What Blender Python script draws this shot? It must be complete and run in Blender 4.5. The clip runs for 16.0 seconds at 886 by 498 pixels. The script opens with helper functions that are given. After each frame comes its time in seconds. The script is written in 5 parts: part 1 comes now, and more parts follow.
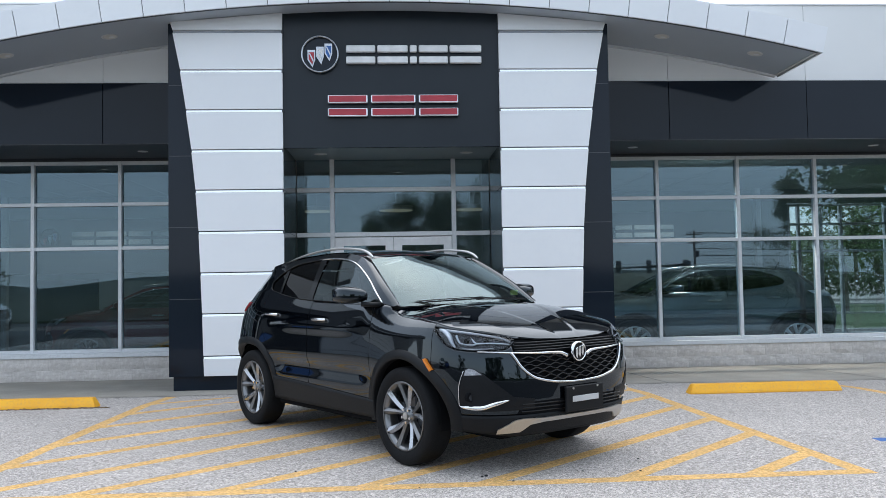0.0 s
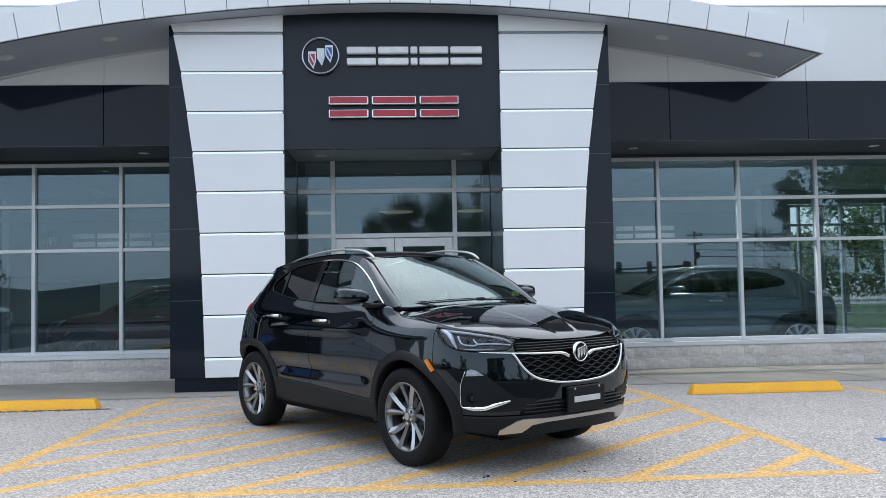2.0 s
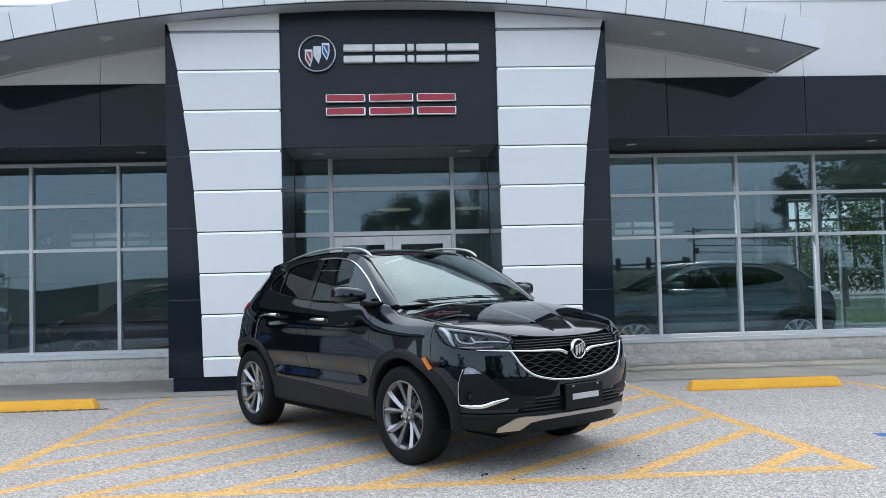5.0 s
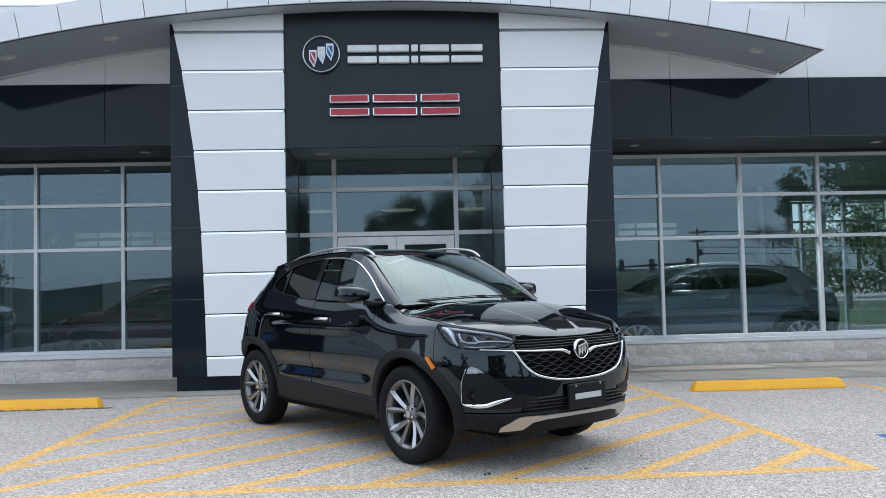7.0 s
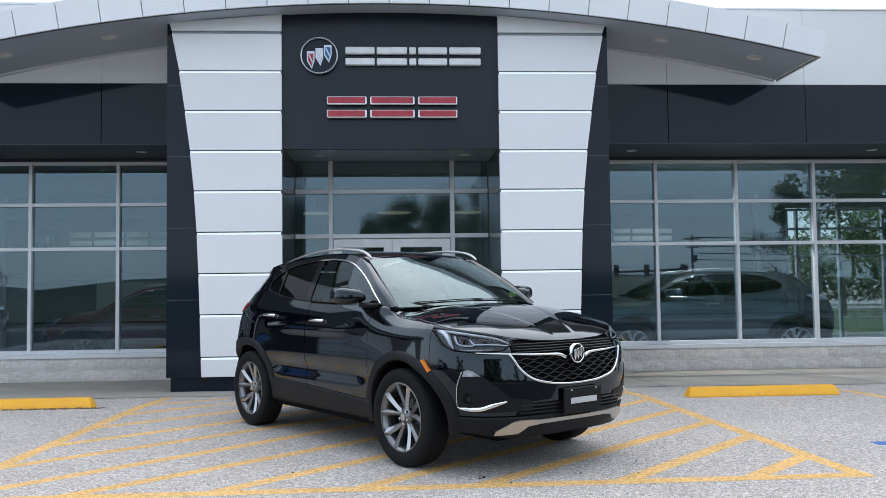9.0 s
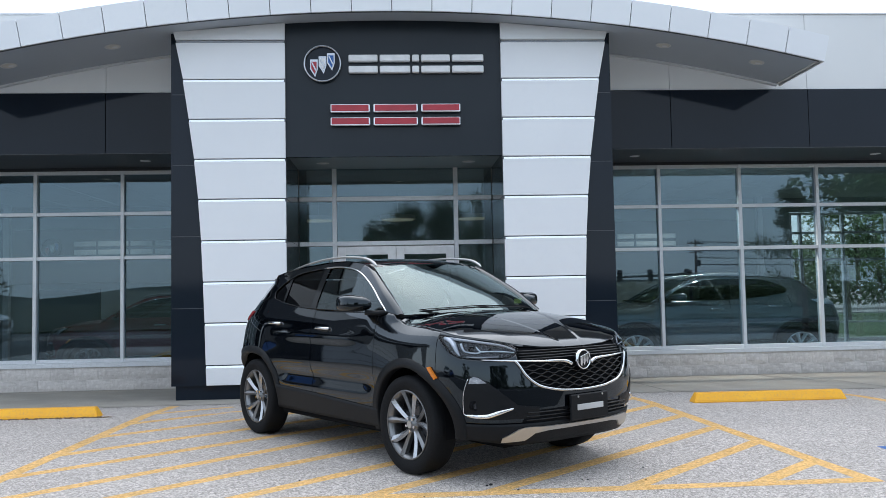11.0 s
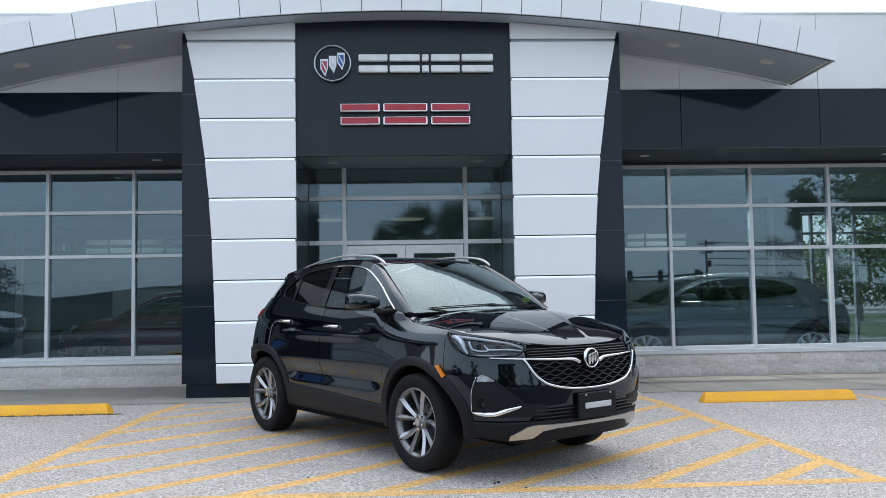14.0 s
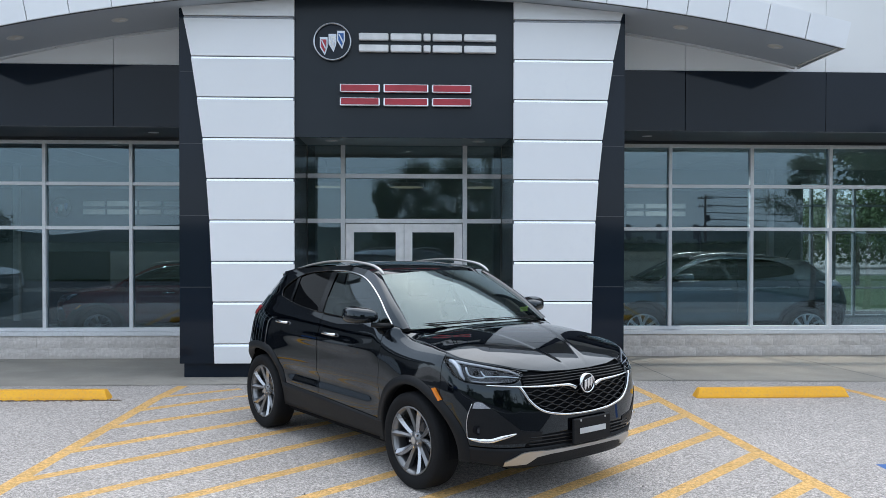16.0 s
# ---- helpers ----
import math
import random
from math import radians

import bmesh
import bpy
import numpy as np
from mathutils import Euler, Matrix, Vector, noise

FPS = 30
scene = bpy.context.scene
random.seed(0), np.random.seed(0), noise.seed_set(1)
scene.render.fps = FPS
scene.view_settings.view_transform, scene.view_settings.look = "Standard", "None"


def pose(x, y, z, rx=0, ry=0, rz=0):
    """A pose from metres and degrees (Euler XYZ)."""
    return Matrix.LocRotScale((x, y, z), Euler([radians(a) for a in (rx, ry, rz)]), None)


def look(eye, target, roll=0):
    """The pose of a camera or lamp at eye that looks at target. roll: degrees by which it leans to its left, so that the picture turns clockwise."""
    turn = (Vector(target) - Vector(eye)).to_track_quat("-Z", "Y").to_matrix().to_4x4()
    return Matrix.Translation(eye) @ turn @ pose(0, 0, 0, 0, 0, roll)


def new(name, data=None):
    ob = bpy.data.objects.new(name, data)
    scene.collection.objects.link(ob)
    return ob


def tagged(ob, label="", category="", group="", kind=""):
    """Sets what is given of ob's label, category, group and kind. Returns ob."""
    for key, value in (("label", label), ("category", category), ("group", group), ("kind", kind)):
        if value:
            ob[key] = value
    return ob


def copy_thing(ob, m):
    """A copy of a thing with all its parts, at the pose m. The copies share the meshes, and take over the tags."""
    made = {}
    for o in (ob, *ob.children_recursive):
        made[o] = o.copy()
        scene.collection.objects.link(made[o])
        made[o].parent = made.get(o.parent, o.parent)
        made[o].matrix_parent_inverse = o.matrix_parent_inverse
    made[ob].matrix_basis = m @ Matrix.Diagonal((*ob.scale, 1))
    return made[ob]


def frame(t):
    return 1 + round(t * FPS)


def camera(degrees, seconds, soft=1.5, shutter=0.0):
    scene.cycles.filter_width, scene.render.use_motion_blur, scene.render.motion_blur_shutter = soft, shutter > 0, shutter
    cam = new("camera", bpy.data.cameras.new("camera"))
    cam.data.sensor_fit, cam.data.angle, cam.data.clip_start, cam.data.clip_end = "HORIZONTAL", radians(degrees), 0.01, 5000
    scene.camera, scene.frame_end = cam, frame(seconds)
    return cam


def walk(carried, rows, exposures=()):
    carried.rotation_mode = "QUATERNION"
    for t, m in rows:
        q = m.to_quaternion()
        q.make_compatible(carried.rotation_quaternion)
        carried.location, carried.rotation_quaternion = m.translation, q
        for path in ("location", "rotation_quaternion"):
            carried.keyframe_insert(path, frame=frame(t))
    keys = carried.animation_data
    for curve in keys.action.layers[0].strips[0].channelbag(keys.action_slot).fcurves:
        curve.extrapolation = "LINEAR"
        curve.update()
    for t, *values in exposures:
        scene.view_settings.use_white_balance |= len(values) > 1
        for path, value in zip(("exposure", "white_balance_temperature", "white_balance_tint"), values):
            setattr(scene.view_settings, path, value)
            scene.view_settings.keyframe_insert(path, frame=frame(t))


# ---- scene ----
cam = camera(56.5, 16.0, soft=0.65)

PATH = [
    (0, (0.174, -11.819, 1.325), (0.285, -9.824, 1.413), -1.0),
    (0.5, (0.169, -11.824, 1.322), (0.285, -9.829, 1.407), -0.9),
    (1, (0.162, -11.832, 1.315), (0.275, -9.836, 1.398), -0.7),
    (1.5, (0.163, -11.828, 1.314), (0.271, -9.833, 1.398), -0.9),
    (2, (0.166, -11.821, 1.318), (0.276, -9.827, 1.41), -1.1),
    (2.5, (0.179, -11.803, 1.32), (0.29, -9.808, 1.403), -1.2),
    (3, (0.185, -11.814, 1.319), (0.3, -9.818, 1.393), -1.4),
    (3.5, (0.184, -11.809, 1.318), (0.296, -9.814, 1.394), -1.4),
    (4, (0.182, -11.804, 1.322), (0.293, -9.808, 1.403), -1.5),
    (6.5, (0.184, -11.817, 1.318), (0.294, -9.822, 1.405), -1.3),
    (7, (0.181, -11.822, 1.313), (0.285, -9.826, 1.401), -1.3),
    (7.5, (0.178, -11.828, 1.318), (0.285, -9.833, 1.416), -1.3),
    (8, (0.174, -11.826, 1.314), (0.285, -9.832, 1.418), -1.1),
    (8.5, (0.179, -11.821, 1.312), (0.294, -9.827, 1.415), -0.9),
    (9, (0.169, -11.808, 1.308), (0.285, -9.813, 1.404), -0.7),
    (11.5, (0.15, -11.815, 1.315), (0.253, -9.821, 1.44), -1.3),
    (12, (0.151, -11.818, 1.312), (0.246, -9.825, 1.45), -1.4),
    (12.5, (0.157, -11.83, 1.316), (0.25, -9.837, 1.455), -1.3),
    (13, (0.156, -11.845, 1.315), (0.252, -9.852, 1.455), -1.1),
    (13.5, (0.159, -11.832, 1.306), (0.253, -9.839, 1.445), -1.0),
    (14, (0.16, -11.834, 1.3), (0.245, -9.839, 1.412), -0.9),
    (14.5, (0.168, -11.836, 1.299), (0.251, -9.84, 1.392), -0.9),
    (15, (0.173, -11.845, 1.306), (0.265, -9.848, 1.379), -0.9),
    (15.5, (0.164, -11.798, 1.565), (0.256, -9.801, 1.597), -0.5),
    (16, (0.163, -11.809, 1.891), (0.251, -9.811, 1.865), 0.1),
]
walk(cam, [(t, look(eye, target, roll)) for t, eye, target, roll in PATH])

# ---- light ----
scene.view_settings.exposure = 0.38
world = bpy.data.worlds.new("world")
scene.world = world
world.use_nodes = True
wn, wl = world.node_tree.nodes, world.node_tree.links
sky = wn.new("ShaderNodeTexSky")
sky.sky_type, sky.sun_disc = "NISHITA", False
sky.sun_elevation, sky.sun_rotation = radians(58), radians(8)
sky.air_density, sky.dust_density, sky.ozone_density = 1.0, 1.5, 1.5
# thin even cloud over the clear sky
cloud_mix = wn.new("ShaderNodeMix")
cloud_mix.data_type = "RGBA"
cloud_mix.inputs[0].default_value = 0.72
wl.new(sky.outputs[0], cloud_mix.inputs[6])
cloud_mix.inputs[7].default_value = (5.4, 6.1, 7.0, 1)
wl.new(cloud_mix.outputs[2], wn["Background"].inputs["Color"])
wn["Background"].inputs["Strength"].default_value = 0.19
sun = new("sun", bpy.data.lights.new("sun", "SUN"))
sun.data.energy, sun.data.angle, sun.data.color = 1.35, radians(95), (1.0, 0.98, 0.96)
sun.matrix_world = look((2, 15, 25), (0, 0, 0))


# ---- materials ----
def material(name, color, rough=0.5, metal=0.0, second=None, scale=6.0, fine=None, fine_scale=120.0, bump=0.0, spec=0.5,
             coat=0.0, per_piece=0.0, stretch=(1, 1, 1), emit=0.0):
    """A surface with a coarse mottle, a fine grain, a fine relief and a little change from piece to piece."""
    m = bpy.data.materials.new(name)
    m.use_nodes = True
    n, l = m.node_tree.nodes, m.node_tree.links
    b = n["Principled BSDF"]
    b.inputs["Roughness"].default_value, b.inputs["Metallic"].default_value = rough, metal
    b.inputs["Specular IOR Level"].default_value, b.inputs["Coat Weight"].default_value = spec, coat
    b.inputs["Coat Roughness"].default_value = 0.03
    coord = n.new("ShaderNodeTexCoord")
    mapping = n.new("ShaderNodeMapping")
    mapping.inputs["Scale"].default_value = stretch
    l.new(coord.outputs["Object"], mapping.inputs["Vector"])

    def cloud(size, detail):
        t = n.new("ShaderNodeTexNoise")
        t.inputs["Scale"].default_value, t.inputs["Detail"].default_value = size, detail
        l.new(mapping.outputs[0], t.inputs["Vector"])
        return t

    def mix(fac, a, c, low=0.35, high=0.65):
        ramp = n.new("ShaderNodeMapRange")
        ramp.inputs["From Min"].default_value, ramp.inputs["From Max"].default_value = low, high
        l.new(fac, ramp.inputs["Value"])
        x = n.new("ShaderNodeMix")
        x.data_type = "RGBA"
        l.new(ramp.outputs[0], x.inputs["Factor"])
        for socket, value in (("A", a), ("B", c)):
            s = [i for i in x.inputs if i.name == socket and i.type == "RGBA"][0]
            if isinstance(value, tuple):
                s.default_value = (*value, 1)
            else:
                l.new(value, s)
        return [o for o in x.outputs if o.type == "RGBA"][0]

    out = tuple(color)
    second = second or tuple(c * 0.86 for c in color)
    out = mix(cloud(scale, 5).outputs["Fac"], tuple(color), tuple(second))
    grain = cloud(fine_scale, 3)
    if fine:
        out = mix(grain.outputs["Fac"], out, tuple(fine), 0.5, 0.72)
    if per_piece:
        info = n.new("ShaderNodeObjectInfo")
        hue = n.new("ShaderNodeHueSaturation")
        ramp = n.new("ShaderNodeMapRange")
        ramp.inputs["To Min"].default_value, ramp.inputs["To Max"].default_value = 1 - per_piece, 1 + per_piece
        l.new(info.outputs["Random"], ramp.inputs["Value"])
        l.new(ramp.outputs[0], hue.inputs["Value"])
        l.new(out, hue.inputs["Color"])
        out = hue.outputs[0]
    l.new(out, b.inputs["Base Color"])
    if bump:
        p = n.new("ShaderNodeBump")
        p.inputs["Strength"].default_value, p.inputs["Distance"].default_value = bump, 0.01
        l.new(grain.outputs["Fac"], p.inputs["Height"])
        l.new(p.outputs[0], b.inputs["Normal"])
    if emit:
        b.inputs["Emission Color"].default_value, b.inputs["Emission Strength"].default_value = (*color, 1), emit
    return m


def glass(name, tint, ior=1.5, rough=0.0, most=(1, 1, 1)):
    """A thin pane: it lets light through with a tint, and mirrors by Fresnel."""
    m = bpy.data.materials.new(name)
    m.use_nodes = True
    n, l = m.node_tree.nodes, m.node_tree.links
    n.remove(n["Principled BSDF"])
    clear, gloss, mixed, fresnel = (n.new("ShaderNodeBsdf" + k) if k != "Mix" and k != "Fres" else n.new({"Mix": "ShaderNodeMixShader", "Fres": "ShaderNodeFresnel"}[k])
                                    for k in ("Transparent", "Glossy", "Mix", "Fres"))
    clear.inputs["Color"].default_value = (*tint, 1)
    gloss.inputs["Roughness"].default_value = rough
    gloss.inputs["Color"].default_value = (*most, 1)
    fresnel.inputs["IOR"].default_value = ior
    l.new(fresnel.outputs[0], mixed.inputs[0])
    l.new(clear.outputs[0], mixed.inputs[1])
    l.new(gloss.outputs[0], mixed.inputs[2])
    l.new(mixed.outputs[0], n["Material Output"].inputs["Surface"])
    return m




def aggregate(name, dark, mid, light, size, patch_size, sheen=0.95, worn_to=None):
    """Chips of stone bound in tar: a colour for each chip, pits between, worn patches, a rough relief. Paint lies over it with chips worn through."""
    m = bpy.data.materials.new(name)
    m.use_nodes = True
    n, l = m.node_tree.nodes, m.node_tree.links
    b = n["Principled BSDF"]
    b.inputs["Roughness"].default_value, b.inputs["Specular IOR Level"].default_value = sheen, 0.15
    coord = n.new("ShaderNodeTexCoord")

    def chips(scale):
        cells = n.new("ShaderNodeTexVoronoi")
        cells.inputs["Scale"].default_value = scale
        l.new(coord.outputs["Object"], cells.inputs["Vector"])
        grey = n.new("ShaderNodeRGBToBW")
        l.new(cells.outputs["Color"], grey.inputs[0])
        return cells, grey.outputs[0]

    def spread(value, low, high, to_low, to_high):
        r = n.new("ShaderNodeMapRange")
        for k, v in zip(("From Min", "From Max", "To Min", "To Max"), (low, high, to_low, to_high)):
            r.inputs[k].default_value = v
        l.new(value, r.inputs["Value"])
        return r.outputs[0]

    def times(a, c):
        x = n.new("ShaderNodeMath")
        x.operation = "MULTIPLY"
        l.new(a, x.inputs[0])
        l.new(c, x.inputs[1])
        return x.outputs[0]

    def cloud(scale, detail):
        t = n.new("ShaderNodeTexNoise")
        t.inputs["Scale"].default_value, t.inputs["Detail"].default_value = scale, detail
        l.new(coord.outputs["Object"], t.inputs["Vector"])
        return t.outputs["Fac"]

    cells, fine_grey = chips(size)
    clump, coarse_grey = chips(size * 0.42)
    ramp = n.new("ShaderNodeValToRGB")
    ramp.color_ramp.elements[0].position, ramp.color_ramp.elements[0].color = 0.22, (*dark, 1)
    ramp.color_ramp.elements[1].position, ramp.color_ramp.elements[1].color = 0.82, (*light, 1)
    e = ramp.color_ramp.elements.new(0.46)
    e.color = (*mid, 1)
    l.new(fine_grey, ramp.inputs[0])
    value = times(spread(cloud(patch_size, 6), 0.3, 0.7, 0.90, 1.08), spread(coarse_grey, 0.2, 0.8, 0.88, 1.12))
    value = times(value, spread(cloud(size * 0.3, 2), 0.36, 0.64, 0.86, 1.13))
    hue = n.new("ShaderNodeHueSaturation")
    l.new(value, hue.inputs["Value"])
    l.new(ramp.outputs[0], hue.inputs["Color"])
    out = hue.outputs[0]
    if worn_to:
        mix = n.new("ShaderNodeMix")
        mix.data_type = "RGBA"
        l.new(times(spread(cloud(5.0, 4), 0.42, 0.72, 0.0, 0.6), spread(cloud(size * 0.5, 2), 0.5, 0.62, 0.0, 1.0)), mix.inputs[0])
        l.new(out, mix.inputs[6])
        mix.inputs[7].default_value = (*worn_to, 1)
        out = mix.outputs[2]
    l.new(out, b.inputs["Base Color"])
    p = n.new("ShaderNodeBump")
    p.inputs["Strength"].default_value, p.inputs["Distance"].default_value = 0.6, 0.006
    l.new(cells.outputs["Distance"], p.inputs["Height"])
    l.new(p.outputs[0], b.inputs["Normal"])
    return m


ASPHALT = aggregate("asphalt", (0.275, 0.254, 0.237), (0.422, 0.389, 0.364), (0.645, 0.596, 0.560), 120, 0.6)
CONCRETE = material("concrete", (0.40, 0.372, 0.325), 0.9, second=(0.33, 0.31, 0.275), scale=1.6, fine=(0.29, 0.275, 0.25), fine_scale=60, bump=0.25, spec=0.2)
YELLOW = aggregate("yellow_paint", (0.60, 0.35, 0.12), (0.71, 0.435, 0.16), (0.79, 0.51, 0.22), 120, 1.5, 0.8, (0.42, 0.36, 0.28))
STOP_YELLOW = material("stop_yellow", (0.94, 0.48, 0.02), 0.45, second=(0.89, 0.43, 0.02), scale=5, fine=(0.80, 0.40, 0.05), fine_scale=40, bump=0.12)
BLUE_PAINT = material("blue_paint", (0.04, 0.14, 0.42), 0.8, fine=(0.12, 0.2, 0.4), fine_scale=60)
WHITE_PANEL = material("white_panel", (0.83, 0.845, 0.865), 0.42, second=(0.80, 0.815, 0.84), scale=0.8, fine=(0.81, 0.825, 0.85), fine_scale=12, per_piece=0.025)
WHITE_WALL = material("white_wall", (0.77, 0.775, 0.77), 0.5, second=(0.74, 0.745, 0.745), scale=0.5)
BLACK_PANEL = material("black_panel", (0.0098, 0.0155, 0.0245), 0.07, second=(0.0115, 0.0175, 0.0275), scale=0.7, spec=0.20, per_piece=0.1)
SLATE_PANEL = material("slate_panel", (0.0155, 0.022, 0.0295), 0.25, second=(0.0185, 0.025, 0.0325), scale=0.9, spec=0.22)
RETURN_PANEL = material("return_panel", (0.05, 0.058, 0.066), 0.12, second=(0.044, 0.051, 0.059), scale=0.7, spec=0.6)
DARK_SOFFIT = material("dark_soffit", (0.24, 0.29, 0.31), 0.3, second=(0.21, 0.26, 0.28), scale=0.8)
BLACK_SOFFIT = material("black_soffit", (0.022, 0.026, 0.034), 0.45, second=(0.026, 0.03, 0.038), scale=0.8)
SOFFIT = material("soffit_panel", (0.415, 0.46, 0.515), 0.4, second=(0.385, 0.43, 0.485), scale=0.7)
DARK_JOINT = material("joint", (0.07, 0.075, 0.085), 0.7)
ALUMINIUM = material("aluminium", (0.72, 0.745, 0.77), 0.4, 0.1, second=(0.67, 0.69, 0.715), scale=2, fine=(0.64, 0.66, 0.68), fine_scale=30)
STRIP_METAL = material("strip_metal", (0.86, 0.89, 0.92), 0.22, 0.9, second=(0.80, 0.84, 0.88), scale=1.5)
BLOCK = material("split_face_block", (0.70, 0.662, 0.63), 0.95, second=(0.58, 0.545, 0.515), scale=14, fine=(0.58, 0.54, 0.51), fine_scale=28, bump=1.0, spec=0.15, per_piece=0.07)
MORTAR = material("mortar", (0.84, 0.81, 0.78), 0.95)
SHOP_GLASS = glass("shop_glass", (0.60, 0.69, 0.73), 1.77, most=(0.70, 0.89, 1.0))
CLEAR_GLASS = glass("clear_glass", (0.93, 0.94, 0.92), 1.3)
DOOR_WHITE = material("door_paint", (0.86, 0.87, 0.88), 0.4)
CHROME = material("chrome", (0.82, 0.83, 0.85), 0.08, 1.0)
SIGN_WHITE = material("sign_white", (0.80, 0.81, 0.82), 0.35)
SIGN_RED = material("sign_red", (0.45, 0.025, 0.045), 0.3, second=(0.36, 0.02, 0.035), scale=3)
LAMP_TRIM = material("lamp_trim", (0.68, 0.68, 0.68), 0.4)
LAMP_LENS = material("lamp_lens", (0.72, 0.70, 0.64), 0.3)
ROOM_WALL = material("room_wall", (0.42, 0.46, 0.46), 0.8)
BULKHEAD = material("bulkhead_paint", (0.10, 0.125, 0.17), 0.8)
ROOM_FLOOR = material("room_floor", (0.06, 0.06, 0.062), 0.35, scale=1.5)
ROOM_CEILING = material("room_ceiling", (0.66, 0.69, 0.67), 0.9, second=(0.62, 0.65, 0.63), scale=3)


# ---- making things ----
def finish(bm, smooth=False):
    me = bpy.data.meshes.new("mesh")
    bm.normal_update()
    bm.to_mesh(me)
    bm.free()
    if smooth:
        me.polygons.foreach_set("use_smooth", [True] * len(me.polygons))
    return me


def thing(name, label, category, at=None, group="", kind=""):
    ob = new(name)
    ob.empty_display_size = 0.1
    if at is not None:
        ob.matrix_world = at
    return tagged(ob, label, category, group, kind)


def part(name, bm, mat, parent, label="", smooth=False):
    me = bm if isinstance(bm, bpy.types.Mesh) else finish(bm, smooth)
    if not me.materials:
        me.materials.append(mat)
    ob = new(name, me)
    ob.parent = parent
    return tagged(ob, label)


def solo(name, bm, mat, label, category, group="", kind="", smooth=False):
    ob = part(name, bm, mat, None, "", smooth)
    return tagged(ob, label, category, group, kind)


def box(x0, x1, y0, y1, z0, z1, bevel=0.0, into=None, seg=1):
    bm = into or bmesh.new()
    new_bm = bmesh.new()
    bmesh.ops.create_cube(new_bm, size=1)
    for v in new_bm.verts:
        v.co = Vector((x0 + (v.co.x + 0.5) * (x1 - x0), y0 + (v.co.y + 0.5) * (y1 - y0), z0 + (v.co.z + 0.5) * (z1 - z0)))
    if bevel:
        bmesh.ops.bevel(new_bm, geom=new_bm.edges[:], offset=bevel, segments=seg, affect="EDGES", profile=0.5)
    if into is None:
        bm.free()
        return new_bm
    me = finish(new_bm)
    bm.from_mesh(me)
    bpy.data.meshes.remove(me)
    return bm


def prism(outline, y0, y1, bevel=0.0):
    """A plate whose outline lies in x and z, from y0 (front) to y1 (back)."""
    bm = bmesh.new()
    a = [bm.verts.new((x, y0, z)) for x, z in outline]
    b = [bm.verts.new((x, y1, z)) for x, z in outline]
    n = len(outline)
    bm.faces.new(a)
    bm.faces.new(b[::-1])
    for i in range(n):
        bm.faces.new((a[i], b[i], b[(i + 1) % n], a[(i + 1) % n]))
    bmesh.ops.recalc_face_normals(bm, faces=bm.faces[:])
    if bevel:
        bmesh.ops.bevel(bm, geom=bm.edges[:], offset=bevel, segments=1, affect="EDGES", profile=0.5)
    return bm


def slab(outline, z0, z1, bevel=0.0):
    """A plate whose outline lies in x and y."""
    bm = prism([(x, y) for x, y in outline], z0, z1, bevel)
    for v in bm.verts:
        v.co = Vector((v.co.x, v.co.z, v.co.y))
    bmesh.ops.recalc_face_normals(bm, faces=bm.faces[:])
    return bm


def disc(r, h, n=24, axis="z", r2=None):
    bm = bmesh.new()
    bmesh.ops.create_cone(bm, cap_ends=True, segments=n, radius1=r, radius2=r if r2 is None else r2, depth=h)
    if axis == "y":
        bmesh.ops.rotate(bm, verts=bm.verts[:], matrix=Matrix.Rotation(radians(90), 3, "X"))
    if axis == "x":
        bmesh.ops.rotate(bm, verts=bm.verts[:], matrix=Matrix.Rotation(radians(90), 3, "Y"))
    return bm


def moved(bm, x, y, z):
    bmesh.ops.translate(bm, verts=bm.verts[:], vec=(x, y, z))
    return bm


def ground_z(y):
    return -0.035 if y < -1.8 else max(-0.235, -0.035 - 0.0375 * (y + 1.8))


# ---- ground ----
def stroke(a, b, width, lift=0.0006):
    a, b = Vector(a), Vector(b)
    side = Vector((-(b - a).y, (b - a).x)).normalized() * width / 2
    bm = bmesh.new()
    count = max(2, int((b - a).length / 0.4))
    last = None
    steps = {i / count for i in range(count + 1)}
    for bend in (-1.8,):
        if min(a.y, b.y) < bend < max(a.y, b.y):
            steps.add((bend - a.y) / (b.y - a.y))
    for t in sorted(steps):
        p = a.lerp(b, t)
        w = [p + side, p - side]
        row = [bm.verts.new((q.x, q.y, ground_z(q.y) + lift)) for q in w]
        if last:
            bm.faces.new((last[0], last[1], row[1], row[0]))
        last = row
    bmesh.ops.recalc_face_normals(bm, faces=bm.faces[:])
    return bm


def stroke_line(a, b, width):
    return stroke(a, b, width, 0.0075)


def sheet(x0, x1, ys, lift, nx=2):
    bm = bmesh.new()
    rows = [[bm.verts.new((x0 + (x1 - x0) * i / nx, y, ground_z(y) + lift)) for i in range(nx + 1)] for y in ys]
    for a, b in zip(rows, rows[1:]):
        for i in range(nx):
            bm.faces.new((a[i], a[i + 1], b[i + 1], b[i]))
    return bm


solo("ground", sheet(-700, 700, [-900, -60, -20, -1.8, 3.53, 30, 300], 0), ASPHALT, "pale weathered grey asphalt of the car park", "ground", kind="structure")

def apron_edge(x):
    return float(np.interp(x, (-12, -3, 3.2, 4.1, 6.5, 12), (-0.72, -0.69, -0.54, -0.52, -0.80, -0.95)))


